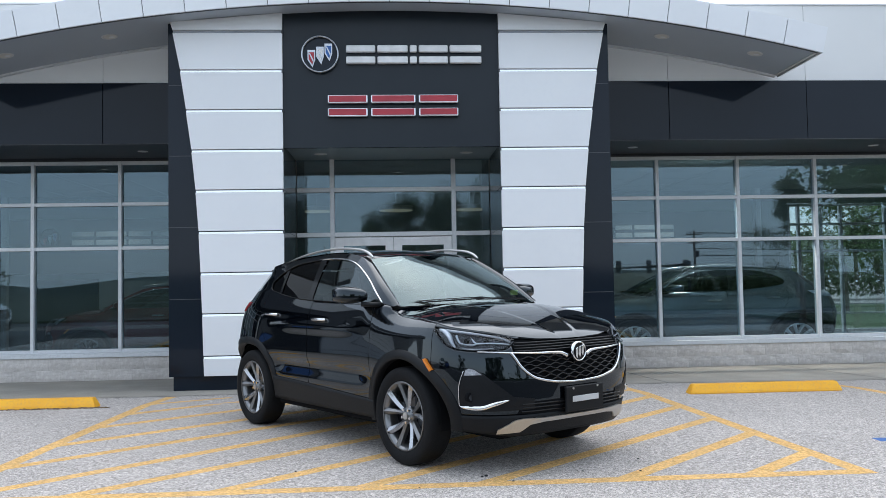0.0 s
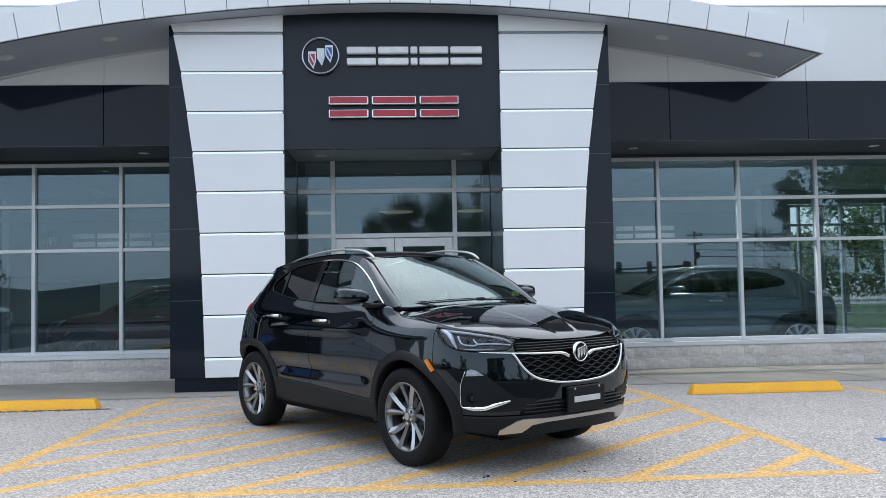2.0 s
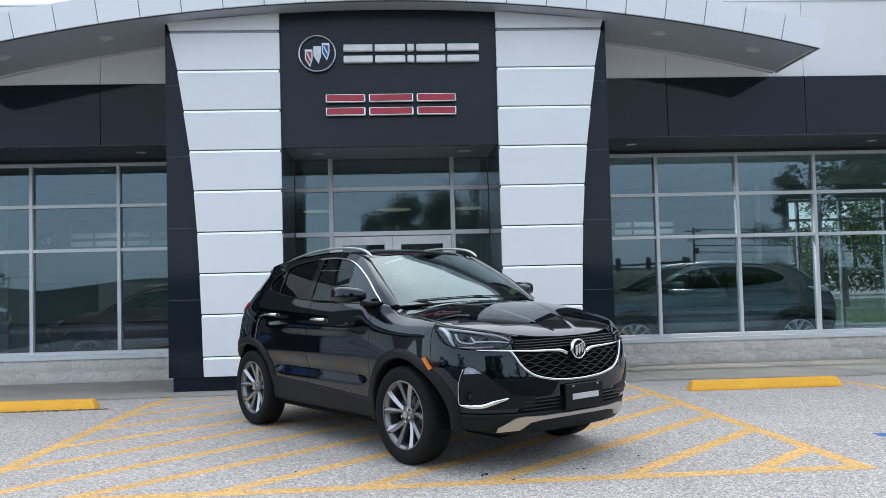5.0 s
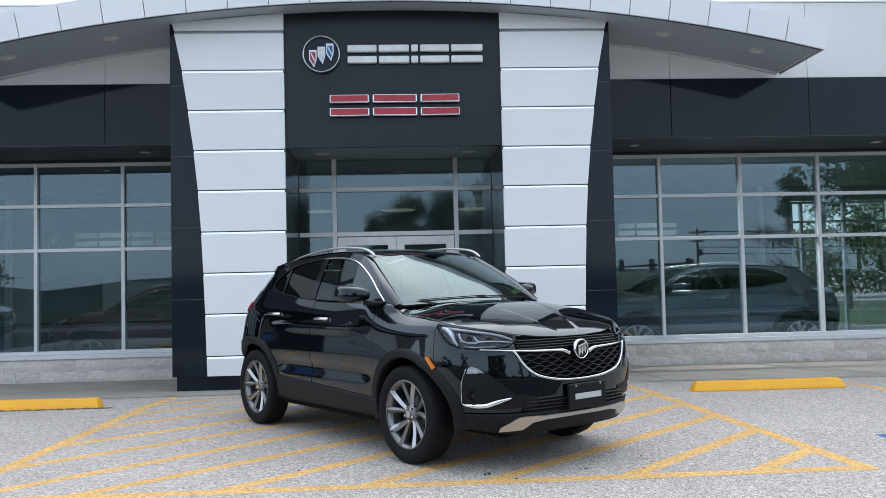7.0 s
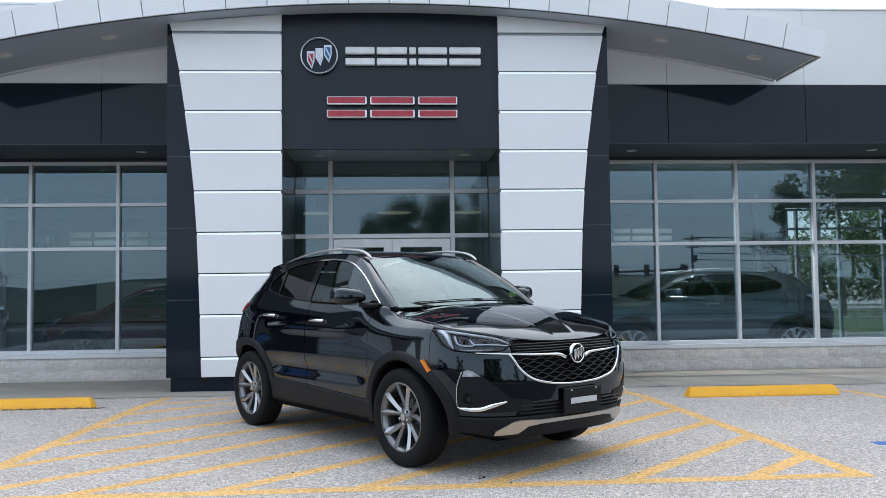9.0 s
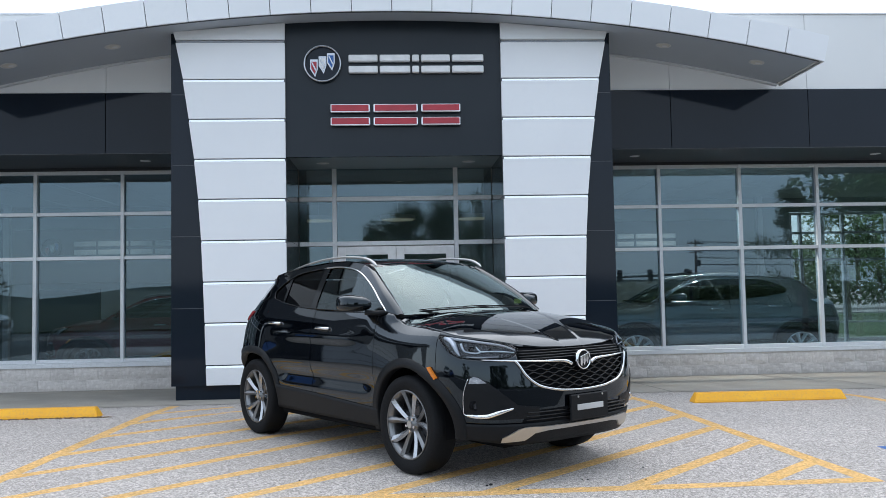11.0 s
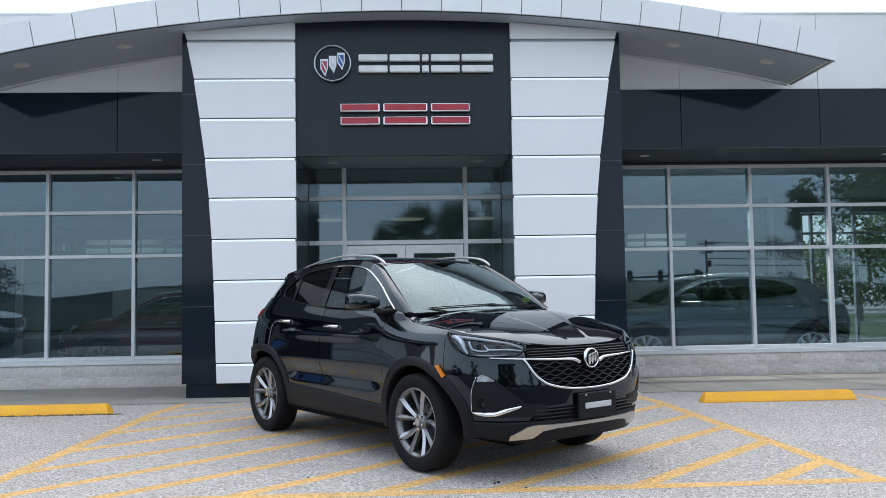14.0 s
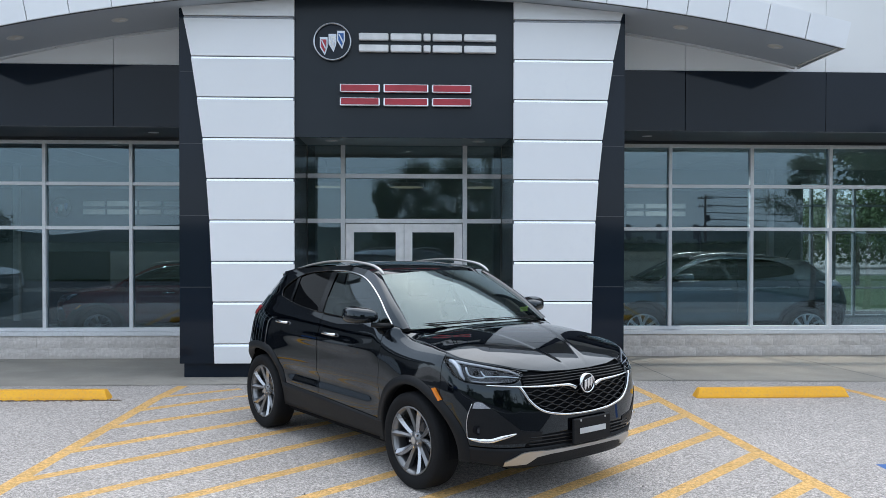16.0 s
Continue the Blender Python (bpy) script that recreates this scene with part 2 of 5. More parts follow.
bm = bmesh.new()
last = None
for i in range(61):
    x = -30 + i
    e = apron_edge(x)
    row = [bm.verts.new((x, y, ground_z(y) + 0.005)) for y in (e, (e + 2.9) / 2, 2.9)]
    if last:
        for k in range(2):
            bm.faces.new((last[k], row[k], row[k + 1], last[k + 1]))
    last = row
solo("pavement", bm, CONCRETE, "brownish concrete apron along the shop front", "pavement", kind="structure")

for k, x in enumerate((-9.6, -6.6, 3.9, 6.9, 9.9)):
    solo("joint_line", stroke_line((x, apron_edge(x) + 0.02), (x + 0.02, 2.6), 0.014), DARK_JOINT, "dark control joint across the concrete apron", "joint", kind="structure")

# the hatched bay: a frame of lines with slanting stripes inside
LINE = 0.132
hatch = thing("hatch_marking", "worn yellow hatched no-parking bay painted on asphalt", "road marking", kind="structure")
for a, b in (((-2.80, -0.75), (-2.95, -6.20)), ((3.10, -0.60), (3.425, -6.14)), ((-2.98, -6.19), (3.50, -6.12))):
    part("border_line", stroke(a, b, 0.135, 0.0011 if abs(a[1] - b[1]) < 1 else 0.0008), YELLOW, hatch)
STRIPES = (((2.60, -6.15), (3.38, -5.44)), ((1.70, -6.15), (3.30, -4.58)), ((0.73, -6.15), (3.24, -3.77)), ((-0.10, -6.15), (3.20, -2.95)), ((-1.07, -6.15), (3.16, -2.11)),
           ((-2.06, -6.16), (3.10, -1.35)), ((-2.88, -6.16), (2.30, -1.05)), ((-2.93, -5.20), (1.75, -1.05)), ((-2.91, -4.31), (0.95, -1.05)), ((-2.88, -3.37), (0.05, -1.05)),
           ((-2.86, -2.52), (-1.00, -1.05)), ((-2.83, -1.72), (-1.98, -1.05)))
for a, b in STRIPES:
    part("stripe", stroke(a, b, LINE, 0.0005), YELLOW, hatch)
for a, b in (((5.78, -1.25), (6.4, -6.3)), ((-5.6, -1.25), (-6.0, -6.3))):
    solo("bay_line", stroke(a, b, LINE), YELLOW, "yellow painted bay line on grey asphalt", "road marking", kind="structure")
solo("blue_marking", stroke((4.17, -5.03), (5.7, -5.03), 0.15), BLUE_PAINT, "blue painted line on grey asphalt", "road marking", kind="structure")


def wheel_stop(x0, x1, y):
    e = thing("wheel_stop", "yellow painted concrete wheel stop on asphalt", "wheel stop", pose((x0 + x1) / 2, y, ground_z(y)), "wheel stops")
    h = (x1 - x0) / 2
    bm = bmesh.new()
    ring = []
    for x, lean in ((-h, 0.05), (-h * 0.33, 0.0), (h * 0.33, 0.0), (h, -0.05)):
        ring.append([bm.verts.new((x + lean * zz / 0.115, yy, zz)) for yy, zz in ((-0.09, 0), (-0.088, 0.022), (-0.050, 0.115), (0.050, 0.115), (0.088, 0.022), (0.09, 0))])
    for a, b in zip(ring, ring[1:]):
        for i in range(6):
            bm.faces.new((a[i], a[(i + 1) % 6], b[(i + 1) % 6], b[i]))
    bm.faces.new(ring[0]), bm.faces.new(ring[-1][::-1])
    bmesh.ops.recalc_face_normals(bm, faces=bm.faces[:])
    bmesh.ops.bevel(bm, geom=bm.edges[:], offset=0.007, segments=2, affect="EDGES")
    part("body", bm, STOP_YELLOW, e)
    for x in (-h * 0.6, h * 0.6):
        part("anchor_pin", moved(disc(0.012, 0.006, 10), x, 0, 0.1165), STOP_YELLOW, e)
    return e


wheel_stop(3.66, 5.545, -1.95)
wheel_stop(-5.26, -3.37, -1.82)

# ---- the shop front ----
CX = 0.13
# columns: dark boxes faced with white panels that widen upwards
EDGE = ((0.10, 2.69), (0.38, 2.70), (0.99, 2.715), (1.56, 2.735), (2.15, 2.76), (2.74, 2.80), (3.31, 2.855), (3.89, 2.93), (4.46, 3.01), (5.03, 3.115), (5.45, 3.20))


def flank(z):
    for (z0, x0), (z1, x1) in zip(EDGE, EDGE[1:]):
        if z <= z1:
            return x0 + (x1 - x0) * (z - z0) / (z1 - z0)
    return EDGE[-1][1]


INNER, OUTER = 1.57, 3.19


def arch(x):
    """Height of the canopy's underside."""
    r = 26.3
    return 5.335 - r + math.sqrt(r * r - (x - CX) ** 2)


for side, name in ((-1, "column"), (1, "column")):
    col = thing(name, "dark entrance column faced with stacked white metal panels", "column", group="entrance columns", kind="structure")
    xs = sorted((CX + side * INNER, CX + side * OUTER))
    part("core", box(xs[0], xs[1], 0.05, 2.75, 0.10, 5.62), BLACK_PANEL, col)
    for z in (1.19, 2.21, 3.23, 4.25):
        part("seam", box(xs[0] + 0.01, xs[1] - 0.01, 0.0485, 0.06, z - 0.004, z + 0.004), DARK_JOINT, col)
    part("plinth", box(xs[0] + 0.05, xs[1] - 0.05, 0.10, 2.7, -0.25, 0.10), BLACK_PANEL, col)
    levels = [0.10, 0.385, 0.98, 1.56, 2.145, 2.735, 3.31, 3.885, 4.46, 5.03, 5.6]
    for z0, z1 in zip(levels, levels[1:]):
        a, b = z0 + 0.006, z1 - 0.004
        outline = [(INNER - 0.005, a), (flank(a), a), (flank(b), b), (INNER - 0.005, b)]
        if z1 > 5.5:
            outline[2:] = [(flank(5.2), arch(CX + side * 3.1) - 0.002), (INNER - 0.005, arch(CX + side * INNER) - 0.002)]
        # a flat face with a sloping top edge
        (xa, za), (xb, zb), (xc, zc), (xd, zd) = outline
        k = 0.036 if z1 < 5.5 else 0.0
        face = [[(xa, 0.05, za), (xb, 0.05, za)], [(xa, 0.004, za), (xb, 0.004, za)], [(xa, 0.0, za + 0.005), (xb, 0.0, za + 0.005)],
                [(xd, 0.0, zd - k), (xc, 0.0, zc - k)], [(xd, 0.05, zd - k), (xc, 0.05, zc - k)]]
        bm = bmesh.new()
        vs = [[bm.verts.new((CX + side * x, y, z)) for x, y, z in row] for row in face]
        for r0, r1 in zip(vs, vs[1:]):
            bm.faces.new((r0[0], r0[1], r1[1], r1[0]))
        bm.faces.new([r[0] for r in vs]), bm.faces.new([r[1] for r in vs])
        bmesh.ops.recalc_face_normals(bm, faces=bm.faces[:])
        part("panel", bm, WHITE_PANEL, col, "white metal panel")
        xl, xr = sorted((CX + side * xd, CX + side * xc))
        if z1 < 5.5:
            bm = bmesh.new()
            rows = [[bm.verts.new((x, y, z)) for x in (xl + 0.004, xr - 0.004)] for y, z in ((0.0, zd - k + 0.0005), (0.002, zd - k + 0.002), (0.011, zd - 0.004), (0.05, zd - 0.003))]
            for r0, r1 in zip(rows, rows[1:]):
                bm.faces.new((r0[0], r0[1], r1[1], r1[0]))
            part("joint_strip", bm, STRIP_METAL, col, "bright metal joint strip")
            xi = CX + side * (INNER - 0.005)
            part("corner_notch", box(xi - 0.011, xi + 0.011, -0.0015, 0.03, zd - k - 0.004, zd + 0.003), DARK_JOINT, col)
        # a glossy dark grey plate on the column's side towards the entrance
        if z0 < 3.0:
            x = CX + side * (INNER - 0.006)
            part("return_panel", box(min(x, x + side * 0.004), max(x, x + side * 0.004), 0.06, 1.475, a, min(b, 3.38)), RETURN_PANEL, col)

# sign wall over the door
signwall = thing("sign_wall", "black panelled wall over the entrance doors", "wall", kind="structure")
part("panel", box(CX - INNER, CX + INNER, 0.055, 0.12, 3.335, 5.62), SLATE_PANEL, signwall)
part("soffit", box(CX - INNER, CX + INNER, 0.121, 1.7, 3.385, 3.40), DARK_SOFFIT, signwall, "grey soffit")


def downlight(x, y, z, r=0.085, tilt=0.0):
    e = thing("recessed_light", "round recessed downlight in the soffit, off", "ceiling light", pose(x, y, z, 0, tilt, 0), "soffit downlights")
    bm = bmesh.new()
    n = 24
    prof = ((r, 0.0), (r * 0.985, -0.004), (r * 0.76, -0.005), (r * 0.72, -0.001))
    rings = [[bm.verts.new((a * math.cos(2 * math.pi * i / n), a * math.sin(2 * math.pi * i / n), h)) for i in range(n)] for a, h in prof]
    for a, b in zip(rings, rings[1:]):
        for i in range(n):
            bm.faces.new((a[i], a[(i + 1) % n], b[(i + 1) % n], b[i]))
    part("trim_ring", bm, LAMP_TRIM, e, smooth=True)
    part("lens", moved(disc(r * 0.73, 0.002, n), 0, 0, -0.0015), LAMP_LENS, e)
    part("bulb", moved(disc(r * 0.34, 0.004, 16, r2=r * 0.22), r * 0.22, r * 0.1, -0.005), SIGN_WHITE, e)
    return e


downlight(-0.99, 0.93, 3.384, 0.1)
downlight(1.27, 0.90, 3.384, 0.1)


# glazing: bars with panes between
def storefront(name, label, xs, zs, y, bar, deep, holes=(), pane=SHOP_GLASS, pane_label="tinted reflecting glass", ends=True):
    e = thing(name, label, "window", kind="structure")
    frame_e = e
    for x in xs if ends else xs[1:-1]:
        part("mullion", box(x - bar / 2, x + bar / 2, y - deep / 2, y + deep / 2, zs[0] - bar / 2, zs[-1] + bar / 2, 0.004), ALUMINIUM, frame_e)
    for z in zs:
        for a, b in zip(xs, xs[1:]):
            if (a, z) not in holes:
                part("transom", box(a + bar / 2, b - bar / 2, y - deep / 2 + 0.004, y + deep / 2, z - bar / 2, z + bar / 2, 0.004), ALUMINIUM, frame_e)
    for a, b in zip(xs, xs[1:]):
        for c, d in zip(zs, zs[1:]):
            if ("pane", a, c) not in holes:
                p = part("pane", box(a + bar / 2 - 0.005, b - bar / 2 + 0.005, y, y + 0.006, c + bar / 2 - 0.005, d - bar / 2 + 0.005), pane, e, pane_label)
                p.visible_shadow = False
    return e


WY = 2.75
storefront("window_1", "tall aluminium-framed showroom window with tinted glass", [3.4099999999999997, 4.854, 6.334, 7.772, 9.236, 10.69, 12.3], [0.302, 2.063, 2.826, 3.543], WY, 0.060, 0.13)
storefront("window_2", "tall aluminium-framed showroom window with tinted glass", [-11.98, -10.505, -9.031, -7.556, -6.082, -4.607, -3.1], [0.302, 2.063, 2.826, 3.543], WY, 0.060, 0.13)
EY = 1.55
X0, X1 = CX - INNER + 0.01, CX + INNER - 0.01
storefront("window_3", "aluminium-framed entrance glazing round the doors", [X0 - 0.03, -0.861, 1.102, X1 + 0.03], [-0.14, 2.168, 2.891, 3.43], EY, 0.07, 0.13,
           holes={(-0.861, -0.14), ("pane", -0.861, -0.14)}, ends=False)


def door_leaf(x0, x1, hinge):
    e = thing("door_1" if hinge < 0 else "door_2", "white painted glazed entrance door, closed", "door", kind="structure")
    rail, y0, y1, z0, z1 = 0.13, EY - 0.03, EY + 0.02, -0.155, 2.121
    part("stile", box(x0, x0 + rail, y0, y1, z0, z1, 0.003), DOOR_WHITE, e)
    part("stile", box(x1 - rail, x1, y0, y1, z0, z1, 0.003), DOOR_WHITE, e)
    part("rail", box(x0 + rail, x1 - rail, y0 + 0.002, y1, z1 - 0.135, z1, 0.003), DOOR_WHITE, e)
    part("rail", box(x0 + rail, x1 - rail, y0 + 0.002, y1, z0, z0 + 0.25, 0.003), DOOR_WHITE, e)
    p = part("pane", box(x0 + rail - 0.005, x1 - rail + 0.005, EY - 0.004, EY + 0.002, z0 + 0.245, z1 - 0.13), SHOP_GLASS, e)
    p.visible_shadow = False
    xh = x1 - 0.06 if hinge < 0 else x0 + 0.06
    bm = disc(0.013, 0.9, 12)
    part("door_handle", moved(bm, xh, y0 - 0.05, 1.05), CHROME, e, "tall metal pull handle", True)
    for z in (0.15, 1.0, 1.85):
        x = x0 - 0.006 if hinge < 0 else x1 + 0.006
        part("hinge", moved(disc(0.009, 0.11, 10), x, y0 - 0.006, z), ALUMINIUM, e)


door_leaf(-0.819, 0.116, -1)
door_leaf(0.124, 1.06, 1)

# low wall of split-faced blocks under the windows
for name, x0, x1 in (("wall_base_1", CX + OUTER, 13.0), ("wall_base_2", -11.6, CX - OUTER)):
    base = thing(name, "low wall of pale split-faced concrete blocks", "wall", kind="structure")
    part("backing", box(x0, x1, 2.661, 2.94, -0.35, 0.193), MORTAR, base)
    part("sill", box(x0, x1, 2.62, 2.80, 0.195, 0.271, 0.006), ALUMINIUM, base, "light metal sill")
    shapes = []
    for k in range(6):
        bm = box(-0.198, 0.198, 0, 0.05, 0, 0.196)
        front = [f for f in bm.faces if f.normal.y < -0.9]
        bmesh.ops.subdivide_edges(bm, edges=list({e for f in front for e in f.edges}), cuts=2, use_grid_fill=True)
        for v in bm.verts:
            if v.co.y < 0.001:
                inner = abs(v.co.x) < 0.19 and 0.01 < v.co.z < 0.18
                v.co.y -= random.uniform(0.002, 0.028) if inner else 0
        shapes.append(finish(bm))
    for row in range(2):
        x = x0 - (0.2 if row else 0)
        i = 0
        while x < x1:
            a, b = max(x, x0), min(x + 0.4, x1)
            if b - a > 0.06:
                ob = part("block", shapes[random.randrange(6)], BLOCK, base)
                ob.location = ((a + b) / 2, 2.655, -0.222 + row * 0.208)
                ob.scale = ((b - a) / 0.4, 1, 1.04)
            x += 0.4

# black fascia, soffit and white upper wall
fascia = thing("fascia", "band of glossy black wall panels above the windows", "wall", kind="structure")
FY, WEST, EAST = 1.2, -26.0, 13.0
cuts_r = [CX + OUTER, 4.605, 6.90, 9.17, 11.4, EAST]
cuts_l = [CX - OUTER, -4.38, -6.67, -8.95, -11.25, -13.5, -15.8, -18.1, -20.4, -22.7, WEST]
spans = list(zip(cuts_r, cuts_r[1:])) + [(b, a) for a, b in zip(cuts_l, cuts_l[1:])]
for x0, x1 in spans:
    part("panel", box(x0 + 0.004, x1 - 0.004, FY, FY + 0.04, 3.618, 4.57, 0.003), BLACK_PANEL, fascia)
for x0, x1 in ((CX + OUTER, EAST), (WEST, CX - OUTER)):
    part("backing", box(x0, x1, FY + 0.045, FY + 0.2, 3.66, 4.55), DARK_JOINT, fascia)
    part("soffit", box(x0, x1, FY + 0.02, 2.68, 3.625, 3.65), BLACK_SOFFIT, fascia, "dark soffit")
    part("head_trim", box(x0, x1, 2.685, 2.85, 3.575, 3.65), BLACK_SOFFIT, fascia)
    part("drip_edge", box(x0, x1, FY - 0.005, FY + 0.02, 3.604, 3.616), DARK_JOINT, fascia)
for x in (4.22, 8.46, -4.0, -8.25):
    downlight(x, 1.98, 3.624, 0.085)
upper = thing("wall_upper", "white panelled wall above the black fascia", "wall", kind="structure")
# west of -11.3, out of view, panels are black to darken the car's reflections
for x0, x1 in spans + [(CX - OUTER, CX + OUTER)]:
    part("panel", box(x0 + 0.004, x1 - 0.004, FY + 0.02, FY + 0.06, 4.578, 5.82), WHITE_WALL if x0 > -11.3 else BLACK_PANEL, upper)
part("backing", box(WEST, EAST, FY + 0.065, FY + 0.3, 4.58, 5.80), DARK_JOINT, upper)
part("coping", box(WEST - 0.1, EAST + 0.1, FY - 0.0, FY + 0.35, 5.822, 5.85, 0.004), ALUMINIUM, upper)
solo("roof", box(WEST, EAST, 1.5, 9.3, 5.4, 5.6), SOFFIT, "flat roof behind the parapet", "roof", kind="structure")
# unseen wall and roller door, added for the car's side to mirror
solo("wall_south", box(WEST, -11.6, 2.15, 2.4, -0.3, 3.6), BLACK_PANEL, "unseen dark wall added left of the shop for the car's reflections", "wall", kind="structure")
service = thing("door_3", "unseen grey panelled roller door added for the car's reflections, closed", "door", kind="structure")
for k in range(8):
    part("panel", box(-18.6, -14.8, 2.09, 2.14, -0.15 + 0.38 * k, 0.215 + 0.38 * k, 0.006), WHITE_WALL if k > 2 else SOFFIT, service)
# added board out of view; it puts a blue patch on the car door
solo("wall_board", box(-14.2, -13.0, 2.10, 2.14, 0.9, 2.4, 0.004), BLUE_PAINT, "unseen blue board added for the blue patch mirrored in the car door", "sign")

# arched canopy
canopy = thing("canopy", "shallow arched canopy with a white panelled edge and grey underside", "canopy", kind="structure")
CY0, CY1, CL, CR, THICK = -0.40, 1.04, CX - 6.50, CX + 6.22, 0.35


def arc_slab(x0, x1, y0, y1, low, high, n):
    bm = bmesh.new()
    rows = []
    for i in range(n + 1):
        x = x0 + (x1 - x0) * i / n
        z, lean = arch(x), (x - CX) / 26.3
        rows.append([bm.verts.new(c) for c in ((x + lean * low, y0, z + low), (x + lean * low, y1, z + low), (x + lean * high, y1, z + high), (x + lean * high, y0, z + high))])
    for a, b in zip(rows, rows[1:]):
        for i in range(4):
            bm.faces.new((a[i], a[(i + 1) % 4], b[(i + 1) % 4], b[i]))
    bm.faces.new(rows[0][::-1]), bm.faces.new(rows[-1])
    bmesh.ops.recalc_face_normals(bm, faces=bm.faces[:])
    return bm


part("core", arc_slab(CL + 0.02, CR - 0.02, CY0 + 0.03, CY1 - 0.01, 0.02, THICK - 0.02, 60), DARK_JOINT, canopy)
part("underside", arc_slab(CL + 0.05, CR - 0.05, CY0 + 0.04, CY1 - 0.005, 0.0, 0.018, 60), SOFFIT, canopy, "grey metal soffit")
part("top", arc_slab(CL + 0.01, CR - 0.01, CY0 + 0.02, CY1 - 0.01, THICK - 0.018, THICK, 60), WHITE_PANEL, canopy)
seams = [CR, CR - 0.582]
while seams[-1] > CL + 0.3:
    seams.append(max(CL, seams[-1] - 0.565))
for b, a in zip(seams, seams[1:]):
    part("edge_panel", arc_slab(a + 0.006, b - 0.006, CY0, CY0 + 0.028, -0.012, THICK + 0.01, 3), WHITE_PANEL, canopy, "white metal edge panel")
part("end_panel", arc_slab(CR - 0.02, CR, CY0 + 0.03, CY1 - 0.02, -0.012, THICK + 0.01, 1), WHITE_PANEL, canopy)
part("end_panel", arc_slab(CL, CL + 0.02, CY0 + 0.03, CY1 - 0.02, -0.012, THICK + 0.01, 1), WHITE_PANEL, canopy)
for k in range(11):
    a, b = CL + 0.06 + (CR - CL - 0.12) * k / 11, CL + 0.06 + (CR - CL - 0.12) * (k + 1) / 11
    part("rear_trim", arc_slab(a + 0.005, b - 0.005, CY1 - 0.07, CY1 - 0.006, -0.028, -0.001, 5), ALUMINIUM, canopy, "narrow metal trim")
part("front_trim", arc_slab(CL + 0.06, CR - 0.06, CY0 + 0.045, CY0 + 0.075, -0.012, -0.001, 60), DARK_JOINT, canopy)
part("side_trim", arc_slab(CR - 0.085, CR - 0.052, CY0 + 0.08, CY1 - 0.08, -0.010, -0.001, 2), LAMP_TRIM, canopy)
for x in (5.63, 4.2, -3.95, -5.42):
    downlight(x, 0.25, arch(x) - 0.002, 0.115, math.degrees(math.asin((x - CX) / 26.3)))


# signs: plain shapes
def sign_bars(name, label, blocks, y, z0, z1, deep, face, rim=None, parent_cat="sign"):
    e = thing(name, label, parent_cat)
    for x0, x1 in blocks:
        if rim:
            h = (z1 - z0) * 0.40
            for c, d in ((z0, z0 + h), (z1 - h, z1)):
                part("rim", box(x0, x1, y, y + deep, c, d, 0.012), rim, e, "bright metal rim")
                part("face", box(x0 + 0.018, x1 - 0.018, y - 0.008, y - 0.001, c + 0.018, d - 0.018, 0.003), face, e)
        else:
            h = (z1 - z0) * 0.38
            for c, d in ((z0, z0 + h), (z1 - h, z1)):
                part("block", box(x0, x1, y, y + deep, c, d, 0.012), face, e)
    return e


sign_bars("white_sign", "row of raised white blocks on the black sign wall", [(-0.52, -0.10), (-0.07, 0.37), (0.40, 0.50), (0.53, 0.95), (0.98, 1.44)], -0.02, 4.545, 4.81, 0.075, SIGN_WHITE)
sign_bars("red_sign", "raised red blocks with chrome rims on the sign wall", [(-0.79, -0.22), (-0.17, 0.47), (0.52, 1.09)], -0.03, 3.77, 4.09, 0.085, SIGN_RED, CHROME)


EMBLEM_METAL = material("emblem_metal", (0.42, 0.44, 0.47), 0.18, 0.95)


def roundel(x, y, z, r):
    e = thing("round_emblem", "round chrome emblem with plain slanting coloured bars", "emblem", pose(x, y, z))
    bm = bmesh.new()
    n = 40
    prof = ((r, 0.06), (r, 0.0), (r * 0.97, -0.02), (r * 0.92, -0.02), (r * 0.88, 0.0), (r * 0.88, 0.06))
    rings = [[bm.verts.new((a * math.cos(2 * math.pi * i / n), h, a * math.sin(2 * math.pi * i / n))) for i in range(n)] for a, h in prof]
    for a, b in zip(rings, rings[1:]):
        for i in range(n):
            bm.faces.new((a[i], b[i], b[(i + 1) % n], a[(i + 1) % n]))
    bmesh.ops.recalc_face_normals(bm, faces=bm.faces[:])
    part("ring", bm, EMBLEM_METAL, e, smooth=True)
    part("disc", moved(disc(r * 0.885, 0.03, 40, "y"), 0, 0.04, 0), BLACK_PANEL, e)
    for j, (dx, m) in enumerate(((-0.45, SIGN_RED), (0.0, SIGN_WHITE), (0.44, BLUE_PAINT))):
        for k, mm in ((0, EMBLEM_METAL), (1, m)):
            s = (1 - 0.30 * k) * r
            cx, cz = dx * r, (0.37 * dx - 0.02) * r
            outl = [(cx - 0.20 * s, cz + 0.42 * s), (cx + 0.20 * s, cz + 0.42 * s), (cx + 0.20 * s, cz - 0.10 * s), (cx + 0.06 * s, cz - 0.52 * s), (cx - 0.20 * s, cz - 0.10 * s)]
            part("bar", prism(outl, 0.010 - 0.008 * k - 0.003 * j, 0.024), mm, e)
        part("slash", prism([(cx - 0.13 * r, cz + 0.25 * r), (cx - 0.07 * r, cz + 0.25 * r), (cx + 0.12 * r, cz - 0.13 * r), (cx + 0.08 * r, cz - 0.22 * r)], -0.004 - 0.003 * j, 0.004 - 0.003 * j), EMBLEM_METAL, e)
    return e


roundel(-0.895, 0.0, 4.683, 0.275)

